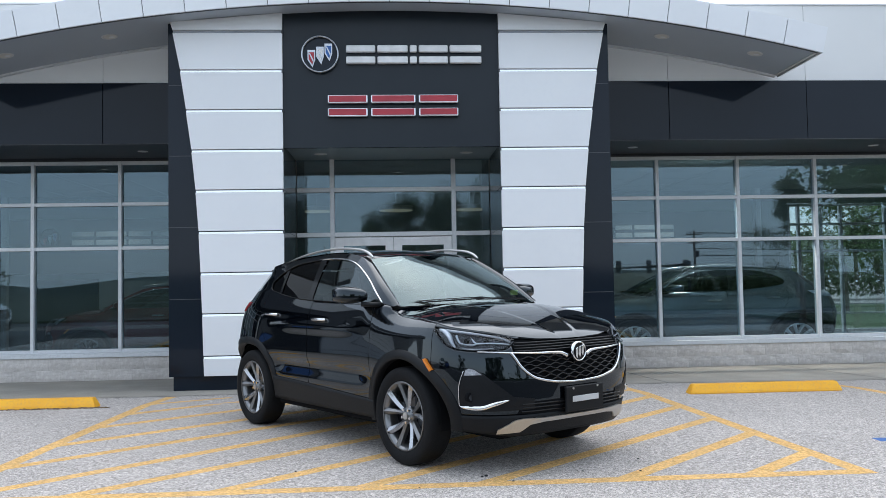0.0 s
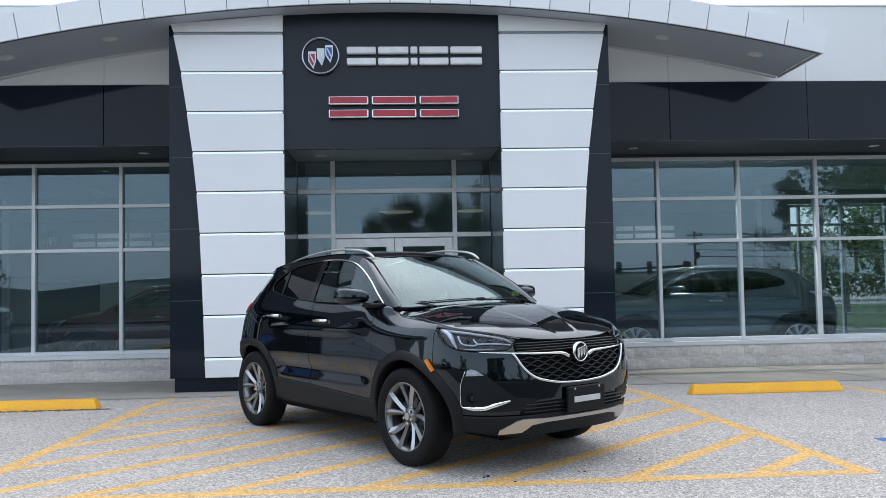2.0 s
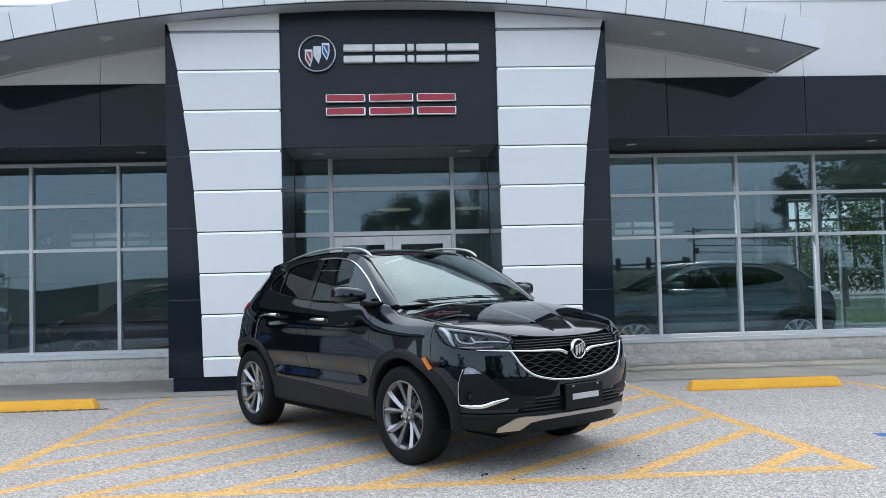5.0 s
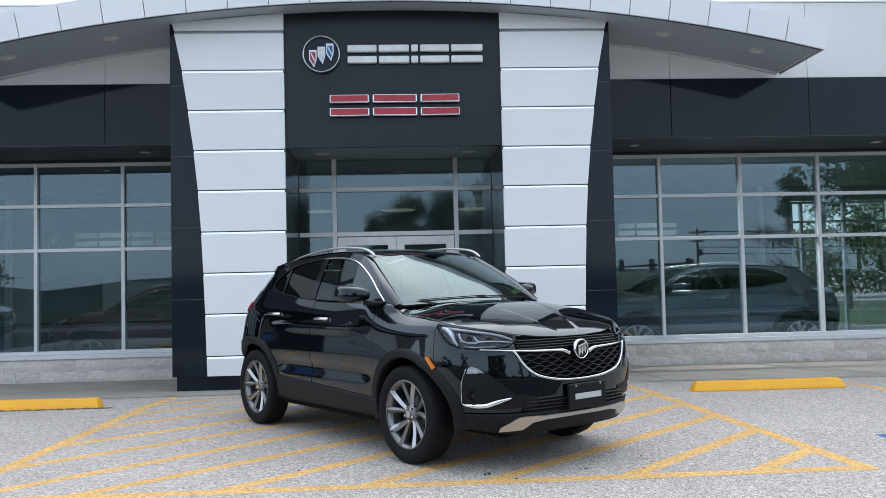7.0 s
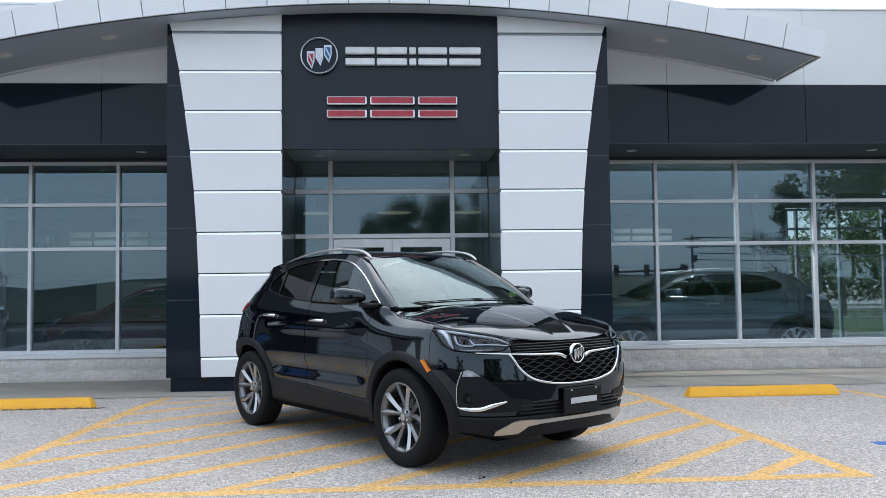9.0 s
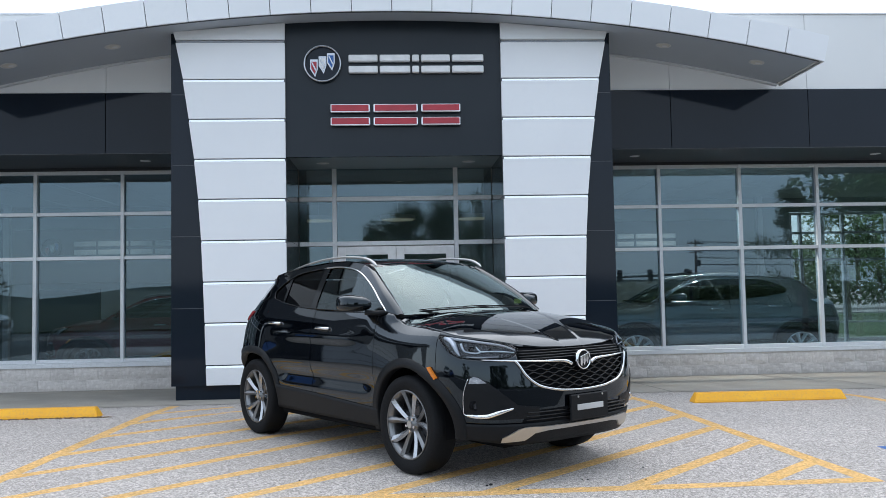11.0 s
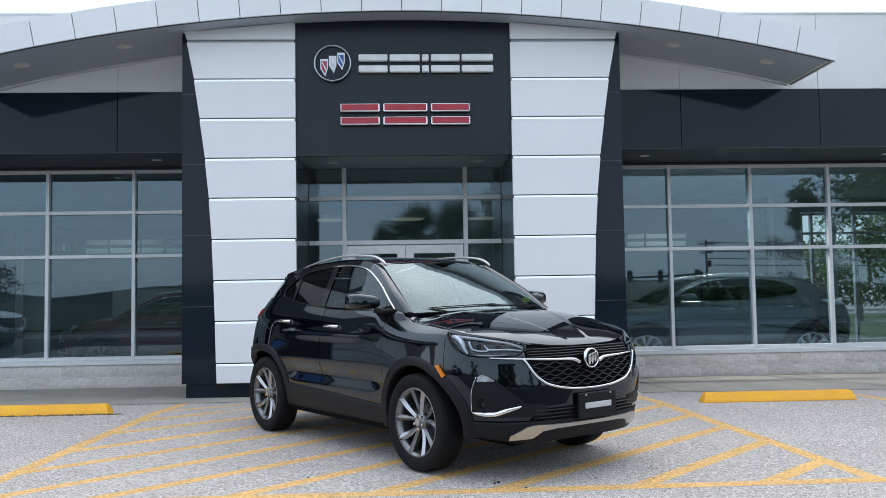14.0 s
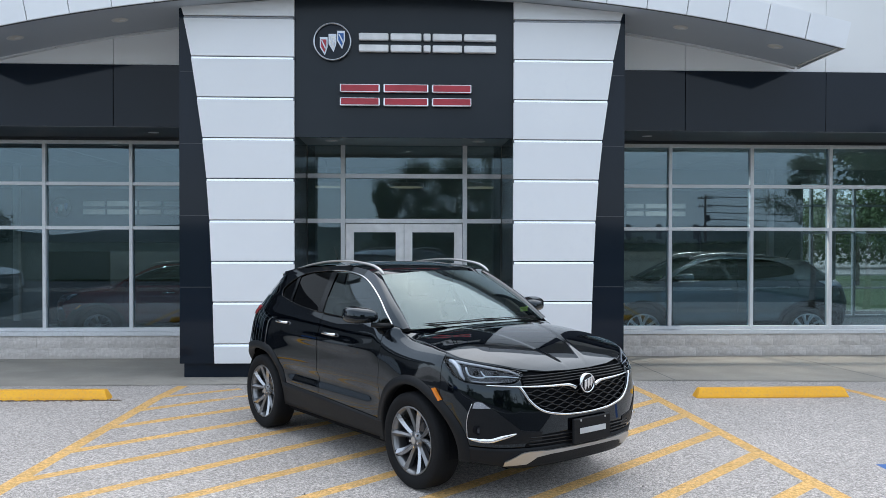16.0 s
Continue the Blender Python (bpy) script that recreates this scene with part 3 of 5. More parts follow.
# ---- the showroom behind the glass ----
room_floor = solo("floor", box(-11.6, 13.0, 2.945, 9.0, -0.24, -0.13), ROOM_FLOOR, "grey polished showroom floor", "floor", kind="structure")
solo("entrance_floor", box(CX - INNER, CX + INNER, 1.6, 2.94, -0.24, -0.13), ROOM_FLOOR, "grey entrance floor", "floor", kind="structure")
bm = box(-11.6, 13.0, 2.86, 9.0, 3.668, 3.75)
for i in range(20):
    for k in range(5):
        box(-11.58 + 1.23 * i, -10.37 + 1.23 * i, 2.88 + 1.224 * k, 4.084 + 1.224 * k, 3.66, 3.667, into=bm)
solo("ceiling", bm, ROOM_CEILING, "pale tiled showroom ceiling", "ceiling", kind="structure")
bm = box(-11.6, 10.3, 9.0, 9.2, -0.2, 5.4)
box(10.3, 13.0, 9.0, 9.2, 3.3, 5.4, into=bm)
solo("wall_north", bm, ROOM_WALL, "pale grey rear showroom wall", "wall", kind="structure")
for x0, x1 in ((-11.5, -2.8), (3.0, 9.0)):
    solo("bulkhead", box(x0, x1, 8.86, 8.995, 1.77, 3.1, 0.006), BULKHEAD, "blue-grey band across the rear showroom wall", "wall", kind="structure")
storefront("window_4", "aluminium-framed rear showroom glazing towards the trees", [10.35, 10.62, 11.75, 12.95], [-0.1, 2.05, 2.75, 3.25], 9.1, 0.06, 0.12, (), CLEAR_GLASS, "clear glass")
solo("wall_west", box(-11.8, -11.6, 2.9, 9.2, -0.3, 5.4), ROOM_WALL, "plain end wall of the showroom", "wall", kind="structure")
solo("wall_east", box(13.0, 13.2, 1.4, 9.2, -0.3, 5.74), ROOM_WALL, "plain end wall of the showroom", "wall", kind="structure")
sign_bars("inner_white_sign", "row of pale blocks on the showroom's rear wall", [(-7.78, -7.25), (-7.20, -6.65), (-6.60, -6.47), (-6.42, -5.88), (-5.83, -5.25)], 8.81, 2.46, 2.79, 0.05, SIGN_WHITE)
sign_bars("inner_pale_sign", "row of pale blocks on the showroom's rear wall", [(5.72, 6.15), (6.2, 6.75), (6.8, 7.23)], 8.81, 2.46, 2.77, 0.05, SIGN_WHITE)
roundel(-8.3, 8.80, 2.62, 0.26)


# ceiling lamps of the showroom, lit
LAMP_PANEL = material("lamp_panel", (1.0, 0.93, 0.82), 0.5, emit=0.2)
for x, y, power in ((-5.4, 4.2, 48), (6.2, 3.75, 430), (0.2, 5.0, 470), (-6.9, 7.7, 60), (6.5, 7.7, 90), (-8.6, 5.6, 30), (9.4, 4.6, 200)):
    e = thing("spot_light", "lit round downlight in the showroom ceiling", "ceiling light", pose(x, y, 3.66), "showroom lamps")
    part("can", disc(0.10, 0.012, 20), LAMP_TRIM, e)
    part("bulb", moved(disc(0.05, 0.006, 16), 0, 0, -0.008), LAMP_PANEL, e)
    lamp = new("showroom_lamp", bpy.data.lights.new("showroom_lamp", "SPOT"))
    lamp.data.energy, lamp.data.spot_size, lamp.data.spot_blend, lamp.data.shadow_soft_size, lamp.data.color = power, radians(130), 0.6, 0.12, (1.0, 0.95, 0.87)
    lamp.matrix_world = pose(x, y, 3.63)

GLOW = material("warm_diffuser", (1.0, 0.86, 0.62), 0.5, emit=0.16)
for x in (-1.65, 0.16, 1.85):
    e = thing("pendant_lamp", "round warm-lit pendant lamp hanging in the showroom", "pendant light", pose(x, 7.0, 3.1), "pendant lamps")
    part("shade", disc(0.40, 0.09, 32), LAMP_TRIM, e)
    part("diffuser", moved(disc(0.37, 0.01, 32), 0, 0, -0.051), GLOW, e, "warm glowing diffuser")
    part("rod", moved(disc(0.008, 0.52, 8), 0, 0, 0.295), ALUMINIUM, e)

sign_bars("wing_sign", "row of pale raised blocks on the black fascia", [(-19.0 + 0.62 * k, -18.5 + 0.62 * k) for k in range(9)], FY - 0.08, 3.95, 4.35, 0.075, SIGN_WHITE)

# showroom fittings
for x in (9.35, 10.95, -9.3, -2.6):
    solo("showroom_post", box(x - 0.07, x + 0.07, 8.6, 8.74, -0.13, 3.66, 0.01), SIGN_WHITE, "slim white post at the rear of the showroom", "post", "showroom posts")
board = thing("display_board", "dark freestanding display board in the showroom", "display", pose(-7.05, 6.6, -0.13))
part("panel", box(-0.7, 0.7, -0.04, 0.04, 0.15, 1.72, 0.01), BLACK_PANEL, board)
for x in (-0.5, 0.5):
    part("foot", box(x - 0.05, x + 0.05, -0.3, 0.3, 0.0, 0.14, 0.01), ALUMINIUM, board)
counter = thing("reception_counter", "pale reception counter with a dark top in the showroom", "counter", pose(0.6, 7.0, -0.13))
part("body", box(-1.2, 1.2, -0.35, 0.35, 0.0, 1.02, 0.015), SIGN_WHITE, counter)
part("top", box(-1.28, 1.28, -0.42, 0.42, 1.021, 1.06, 0.01), BLACK_PANEL, counter)

# ---- the black car ----
PAINT = material("car_paint", (0.0012, 0.0018, 0.0032), 0.03, second=(0.001, 0.0015, 0.0027), scale=3, spec=0.40, coat=0.62)
PAINT.node_tree.nodes["Principled BSDF"].inputs["Specular Tint"].default_value = (0.62, 0.84, 1.0, 1)
PAINT.node_tree.nodes["Principled BSDF"].inputs["Coat IOR"].default_value = 1.42
PLASTIC = material("black_plastic", (0.0095, 0.0107, 0.0125), 0.45, second=(0.008, 0.009, 0.0108), scale=4, fine=(0.0125, 0.0135, 0.015), fine_scale=400, bump=0.1, spec=0.17)
GLOSS_BLACK = material("gloss_black", (0.005, 0.0055, 0.007), 0.12, spec=0.35)
RUBBER = material("tyre_rubber", (0.0090, 0.0097, 0.0110), 0.7, second=(0.0115, 0.0121, 0.0135), scale=9, fine=(0.0145, 0.015, 0.016), fine_scale=90, bump=0.2, spec=0.12)
RIM = material("wheel_alloy", (0.22, 0.225, 0.235), 0.28, 0.8, second=(0.18, 0.185, 0.19), scale=6)
RIM_BRIGHT = material("machined_alloy", (0.46, 0.47, 0.49), 0.22, 0.95)
SILVER = material("satin_silver", (0.52, 0.515, 0.51), 0.32, 0.75, second=(0.47, 0.465, 0.46), scale=4)
CAVITY = material("dark_cavity", (0.0075, 0.008, 0.0095), 0.8, spec=0.05)
AMBER = material("amber_lens", (0.75, 0.22, 0.02), 0.25)
TAIL_RED = material("red_lens", (0.34, 0.010, 0.018), 0.12, second=(0.26, 0.008, 0.014), scale=30)
LAMP_CLEAR = material("lamp_white", (0.66, 0.70, 0.78), 0.2, second=(0.56, 0.60, 0.68), scale=25)
LAMP_GREY = material("lamp_grey", (0.018, 0.020, 0.025), 0.25, 0.2)
LAMP_SMOKE = material("lamp_smoke", (0.38, 0.40, 0.44), 0.15, 0.3, fine=(0.58, 0.60, 0.64), fine_scale=120)
LAMP_GLASS = glass("headlamp_glass", (0.92, 0.95, 0.97), 1.32)
SCREEN_GLASS = glass("windscreen_glass", (0.62, 0.70, 0.66), 2.12, most=(0.80, 0.98, 1.0))
SIDE_GLASS = glass("side_glass", (0.34, 0.40, 0.40), 1.62, most=(0.85, 0.97, 1.0))
PRIVACY = glass("privacy_glass", (0.05, 0.055, 0.06), 1.33)
SEAT = material("seat_cloth", (0.05, 0.05, 0.052), 0.8, fine=(0.07, 0.07, 0.07), fine_scale=200)
PALE_BAR = material("pale_print", (0.55, 0.56, 0.57), 0.5)
STICKER = material("sticker", (0.52, 0.84, 0.12), 0.5, second=(0.66, 0.86, 0.3), scale=40)


def table(*rows):
    xs, ys = [r[0] for r in rows], [r[1] for r in rows]
    return lambda v: float(np.interp(v, xs, ys))


NOSE = table((0.2, 2.16), (0.35, 2.235), (0.5, 2.268), (0.65, 2.266), (0.82, 2.243), (0.92, 2.195), (1.0, 2.10), (1.1, 1.98), (1.2, 1.85))
TAIL = table((0.2, 2.0), (0.4, 2.11), (0.6, 2.16), (0.8, 2.17), (1.0, 2.12), (1.12, 2.06), (1.2, 1.97), (1.3, 1.83), (1.5, 1.56))
WIDTH = table((0.2, 0.845), (0.28, 0.862), (0.36, 0.872), (0.45, 0.886), (0.6, 0.904), (0.72, 0.9075), (0.80, 0.9045), (0.88, 0.9005), (0.94, 0.8965), (1.0, 0.8905), (1.05, 0.884), (1.1, 0.8735), (1.15, 0.855), (1.2, 0.828), (1.3, 0.785), (1.4, 0.735), (1.5, 0.683), (1.56, 0.65), (1.62, 0.61), (1.7, 0.55))
PF, PR = 1.5, -1.15


def HALF(z):
    return sum((5 - abs(k)) * WIDTH(z + 0.012 * k) for k in range(-4, 5)) / 25


def half_width(x, z):
    y = HALF(z)
    # hollow in the lower doors, flared haunches over the wheels
    h = min(1, max(0, (1.04 - abs(x + 0.02)) / 0.42))
    y -= 0.030 * math.exp(-((z - 0.615) / (0.055 if z > 0.615 else 0.08)) ** 2) * h * h * (3 - 2 * h)
    y += 0.012 * math.exp(-((z - 0.97) / 0.05) ** 2) * min(1, max(0, (0.9 - abs(x + 0.1)) / 0.5))
    # the front wings roll over towards the bonnet
    f = min(1, max(0, (x - 0.72) / 0.62))
    f = f * f * (3 - 2 * f)
    y -= f * 0.088 * (min(0.17, max(0, z - 0.94)) / 0.155) ** 2
    for wx in (1.2975, -1.2975):
        y += 0.018 * math.exp(-((x - wx) / 0.34) ** 2 - ((z - 0.72) / 0.22) ** 2)
    return y


def P(p, z, off=0.0):
    """A point of the body's skin. p runs from the tail along the car's right side, round the nose (2.5) and back along the left."""
    def raw(p):
        side = -1
        if p > 2.5:
            p, side = 5 - p, 1
        if p <= PR:
            f = (PR - p) * math.pi / 2
            a, b, c = TAIL(z) + PR, half_width(PR, z), PR
            n = 2.8
            r = ((math.sin(f) / a) ** n + (math.cos(f) / b) ** n) ** (-1 / n)
            return c - r * math.sin(f), side * r * math.cos(f)
        if p <= PF:
            return p, side * half_width(p, z)
        f = (p - PF) * math.pi / 2
        a, b, n = NOSE(z) - PF, half_width(PF, z), 3.0
        r = ((abs(math.sin(f)) / a) ** n + (abs(math.cos(f)) / b) ** n) ** (-1 / n)
        return PF + r * math.sin(f), side * r * math.cos(f)

    x, y = raw(p)
    if off:
        x0, y0 = raw(p - 0.01)
        x1, y1 = raw(p + 0.01)
        d = math.hypot(x1 - x0, y1 - y0) or 1
        x, y = x + off * (y1 - y0) / d, y - off * (x1 - x0) / d
    return Vector((x, y, z))


def pn(x, y):
    """The place along the skin of a point near the nose."""
    f = math.atan2(x - PF, abs(y)) / (math.pi / 2) + PF
    return f if y < 0 else 5 - f


def loft(rows, close=False):
    bm = bmesh.new()
    v = [[bm.verts.new(c) for c in row] for row in rows]
    for a, b in zip(v, v[1:]):
        for i in range(len(a) - 1):
            bm.faces.new((a[i], a[i + 1], b[i + 1], b[i]))
    if close:
        for a, b in ((v[-1], v[0]),):
            for i in range(len(a) - 1):
                bm.faces.new((a[i], a[i + 1], b[i + 1], b[i]))
    bmesh.ops.remove_doubles(bm, verts=bm.verts[:], dist=1e-5)
    return bm


def lerp_list(a, b, n):
    return [a + (b - a) * i / n for i in range(n + 1)]


def patch(ps, low, high, nz, off=0.0, turn=0.014):
    """Skin over the places ps, between two heights that may change along it, with its upper and lower edges turned inwards."""
    rows = []
    for p in ps:
        lo, hi = (low(p) if callable(low) else low), (high(p) if callable(high) else high)
        row = [P(p, z, off) for z in lerp_list(lo, hi, nz)]
        if turn:
            row = [P(p, lo + 0.002, off - turn)] + row + [P(p, hi - 0.002, off - turn)]
        rows.append(row)
    return loft(rows)


def inlay(points, off, cuts=2):
    """A plate on the skin with the given outline of (p, z)."""
    bm = bmesh.new()
    bm.faces.new([bm.verts.new((p, 0, z)) for p, z in points])
    bmesh.ops.triangulate(bm, faces=bm.faces[:])
    for _ in range(cuts):
        bmesh.ops.subdivide_edges(bm, edges=bm.edges[:], cuts=1, use_grid_fill=True)
    rim = [e for e in bm.edges if e.is_boundary]
    made = bmesh.ops.extrude_edge_only(bm, edges=rim)["geom"]
    deep = {v for v in made if isinstance(v, bmesh.types.BMVert)}
    for v in bm.verts:
        v.co = P(v.co.x, v.co.z, off - (0.018 if v in deep else 0))
    bmesh.ops.recalc_face_normals(bm, faces=bm.faces[:])
    return bm


def tube(points, r, n=8, flat=1.0):
    """A rod along points; flat squeezes its height."""
    points = [Vector(p) for p in points]
    rows = []
    for i, p in enumerate(points):
        d = (points[min(i + 1, len(points) - 1)] - points[max(i - 1, 0)]).normalized()
        a = d.cross(Vector((0, 0, 1)))
        a = a.normalized() if a.length > 1e-4 else Vector((1, 0, 0))
        b = d.cross(a).normalized()
        rr = r[i] if isinstance(r, (list, tuple)) else r
        rows.append([p + a * rr * math.cos(2 * math.pi * k / n) + b * rr * flat * math.sin(2 * math.pi * k / n) for k in range(n + 1)])
    bm = loft(rows)
    bmesh.ops.holes_fill(bm, edges=[e for e in bm.edges if e.is_boundary], sides=0)
    bmesh.ops.recalc_face_normals(bm, faces=bm.faces[:])
    return bm


def fine(points, n=6):
    """Points between the given ones, on a smooth curve."""
    pts = [np.array(p, float) for p in points]
    out = []
    for i in range(len(pts) - 1):
        a, b, c, d = pts[max(i - 1, 0)], pts[i], pts[i + 1], pts[min(i + 2, len(pts) - 1)]
        for k in range(n):
            t = k / n
            out.append(0.5 * (2 * b + (c - a) * t + (2 * a - 5 * b + 4 * c - d) * t * t + (3 * b - a - 3 * c + d) * t ** 3))
    out.append(pts[-1])
    return [tuple(float(v) for v in o) for o in out]


def mirrored(bm):
    c = bm.copy()
    for v in c.verts:
        v.co.y = -v.co.y
    bmesh.ops.reverse_faces(c, faces=c.faces[:])
    return c


car = thing("car", "glossy black compact SUV with chrome trim, parked on the hatched bay", "car", pose(0.19, -3.91, 0, 0, 0, -54.8))


def outward(bm, inside=(-0.1, 0.0, 0.8)):
    """Turns an open skin's faces away from the car's middle."""
    bm.normal_update()
    if sum(f.normal.dot(f.calc_center_median() - Vector(inside)) * f.calc_area() for f in bm.faces) < 0:
        bmesh.ops.reverse_faces(bm, faces=bm.faces[:])
    return bm


def both(name, bm, mat, label="", smooth=True, parent=None):
    """The part on the right side, and its mirror image on the left."""
    outward(bm)
    other = mirrored(bm)
    return part(name, bm, mat, parent or car, label, smooth), part(name, other, mat, parent or car, label, smooth)


AX, AR, WZ = 1.2975, 0.428, 0.345


def over_wheel(wx, r, low):
    def f(p):
        d = abs(p - wx)
        return max(low, WZ + math.sqrt(max(0.0, r * r - d * d))) if d < r else low
    return f


def arch_steps(a, b, wx, r, n):
    out = {a, b}
    for i in range(n + 1):
        x = wx - r * math.cos(math.pi * i / n)
        for q in (x,):
            if a < q < b:
                out.add(q)
    out |= {v for v in lerp_list(a, b, 14)}
    return sorted(out)


# heights of the edges along the skin
BELT = table((-1.9, 1.22), (-1.2, 1.28), (-0.95, 1.29), (-0.69, 1.245), (-0.45, 1.22), (-0.06, 1.203), (0.5, 1.19), (0.83, 1.185), (0.95, 1.175), (1.05, 1.155))
HEDGE = table((1.0, 1.155), (1.06, 1.130), (1.123, 1.106), (1.186, 1.094), (1.281, 1.0866), (1.449, 1.0739), (1.606, 1.0513), (1.711, 1.023), (1.795, 1.008), (1.90, 0.989), (2.045, 0.953), (2.2, 0.930), (2.5, 0.918))


def hood_edge(p):
    return HEDGE(p if p <= 2.5 else 5 - p)


P_BUMPER = 1.618
fender_low = over_wheel(AX, AR, 0.30)
both("front_fender", patch(arch_steps(0.842, P_BUMPER - 0.004, AX, AR, 28), fender_low, lambda p: hood_edge(p) - 0.004 if p > 1.02 else min(BELT(p), hood_edge(p) + 0.02), 32, 0.0, 0.007), PAINT)
both("front_door", patch(lerp_list(-0.18, 0.836, 30), 0.40, BELT, 44), PAINT)
REAR_EDGE = table((0.40, -0.80), (0.56, -0.845), (0.75, -0.95), (0.96, -1.12), (1.1, -1.16), (1.3, -1.12))


def by_rows(zs, x_low, x_high, n, off=0.0):
    return loft([[P(x, z, off) for x in lerp_list(x_low(z), x_high(z), n)] for z in zs])


def rear_door_front(z):
    """The door's front edge, and above the belt the belt itself, which climbs to the rear."""
    return float(np.interp(z, (1.2065, 1.22, 1.245, 1.28, 1.29), (-0.19, -0.45, -0.69, -0.90, -0.95)))


both("rear_door", by_rows(lerp_list(0.40, 1.288, 54), REAR_EDGE, rear_door_front, 18), PAINT)

ZT = WZ + AR + 0.001
rows = []
for z in lerp_list(0.30, 1.30, 44):
    r2 = AR * AR - (z - WZ) ** 2
    right = REAR_EDGE(max(z, 0.40)) - 0.006
    if r2 > 0 and z >= 0.30:
        back, front = -AX - math.sqrt(r2), -AX + math.sqrt(r2)
    else:
        back = front = None
    rows.append((z, right, back, front))
lowrows = [r for r in rows if r[2] is not None]
toprows = [r for r in rows if r[2] is None]
both("rear_quarter_panel", loft([[P(x, z) for x in lerp_list(-2.15, right, 40)] for z, right, b, f in [(ZT, REAR_EDGE(ZT) - 0.006, 0, 0)] + toprows]), PAINT)
both("rear_bumper_side", loft([[P(x, z) for x in lerp_list(-2.15, b, 24)] for z, right, b, f in lowrows + [(ZT, 0, -AX - 0.02, 0)]]), PAINT)
both("arch_filler", loft([[P(x, z) for x in lerp_list(f, max(f, right), 12)] for z, right, b, f in lowrows + [(ZT, REAR_EDGE(ZT), 0, -AX + 0.02)]]), PAINT)
both("sill_cladding", patch(lerp_list(-0.868, 0.868, 30), 0.27, table((-0.95, 0.50), (-0.79, 0.482), (-0.19, 0.464), (0.79, 0.418), (0.95, 0.41)), 6, 0.012, 0.03), PLASTIC, "matt black plastic sill")


def arch_trim(wx, a0, a1):
    rows = []
    for i in range(41):
        t = radians(a0 + (a1 - a0) * i / 40)
        row = []
        for r, off in ((0.424, -0.05), (0.424, 0.004), (0.431, 0.013), (0.450, 0.010), (0.494, 0.011), (0.500, -0.012)):
            row.append(P(wx - r * math.cos(t), max(0.25, WZ + r * math.sin(t)), off))
        rows.append(row)
    return loft(rows)


both("wheel_arch_trim", arch_trim(AX, -12, 188), PLASTIC, "matt black plastic wheel arch trim")
both("wheel_arch_trim", arch_trim(-AX, -12, 188), PLASTIC, "matt black plastic wheel arch trim")


def liner(wx):
    rows = []
    for i in range(25):
        t = radians(-10 + 200 * i / 24)
        rows.append([Vector((wx - 0.432 * math.cos(t), y, max(0.2, WZ + 0.432 * math.sin(t)))) for y in (-0.87, -0.55, -0.54)])
    bm = loft(rows)
    bm.faces.new([v for v in bm.verts if abs(v.co.y + 0.54) < 1e-4])
    return bm


both("wheel_arch_liner", liner(AX), CAVITY)
both("wheel_arch_liner", liner(-AX), CAVITY)
part("underbody", box(-1.95, 2.0, -0.56, 0.56, 0.20, 0.62, 0.04), CAVITY, car)
part("underbody", box(-0.86, 0.86, -0.84, 0.84, 0.22, 0.40, 0.02), CAVITY, car)

# nose
GRILLE = table((0.0, 0.613), (0.12, 0.616), (0.25, 0.628), (0.40, 0.662), (0.47, 0.70), (0.52, 0.745), (0.555, 0.80), (0.575, 0.842))
LAMP_LOW = table((pn(1.655, -0.851), 1.005), (pn(1.72, -0.862), 0.955), (pn(1.79, -0.868), 0.90), (pn(1.88, -0.848), 0.868), (pn(2.018, -0.77), 0.856), (pn(2.139, -0.602), 0.868), (pn(2.15, -0.56), 0.895))
LAMP_TOP = table((1.615, 1.018), (1.67, 1.013), (1.745, 1.000), (1.84, 0.988), (1.979, 0.962), (2.07, 0.932))
P_LAMP_IN = pn(2.145, -0.535)


def y_at(p, z=0.8):
    return abs(P(p, z).y)


def bumper_top(p):
    q = p if p <= 2.5 else 5 - p
    y = y_at(q)
    if y < 0.573:
        return GRILLE(y)
    return min(LAMP_LOW(q) - 0.004, hood_edge(q) - 0.01)


front_steps = lerp_list(P_BUMPER, 5 - P_BUMPER, 120)
bumper = part("front_bumper", outward(patch(front_steps, lambda p: max(0.40, min(bumper_top(p) - 0.02, fender_low(min(p, 5 - p)))), bumper_top, 26)), PAINT, car, "", True)
part("lower_bumper", patch(lerp_list(1.735, 3.265, 90), lambda p: 0.245 + 0.05 * max(0, (y_at(p if p <= 2.5 else 5 - p) - 0.6) / 0.3), 0.402, 6, 0.006, 0.05), PLASTIC, car, "matt black lower bumper", True)
grille = part("grille", patch(lerp_list(pn(2.14, -0.585), 5 - pn(2.14, -0.585), 60), lambda p: GRILLE(y_at(p)) - 0.005, 0.925, 8, -0.035, 0.0), CAVITY, car, "dark mesh grille", True)


def on_nose(y, z, off=0.0):
    lo, hi = PF + 0.2, 2.5
    for _ in range(24):
        mid = (lo + hi) / 2
        if abs(P(mid, z).y) > abs(y):
            lo = mid
        else:
            hi = mid
    return P(lo if y < 0 else 5 - lo, z, off)


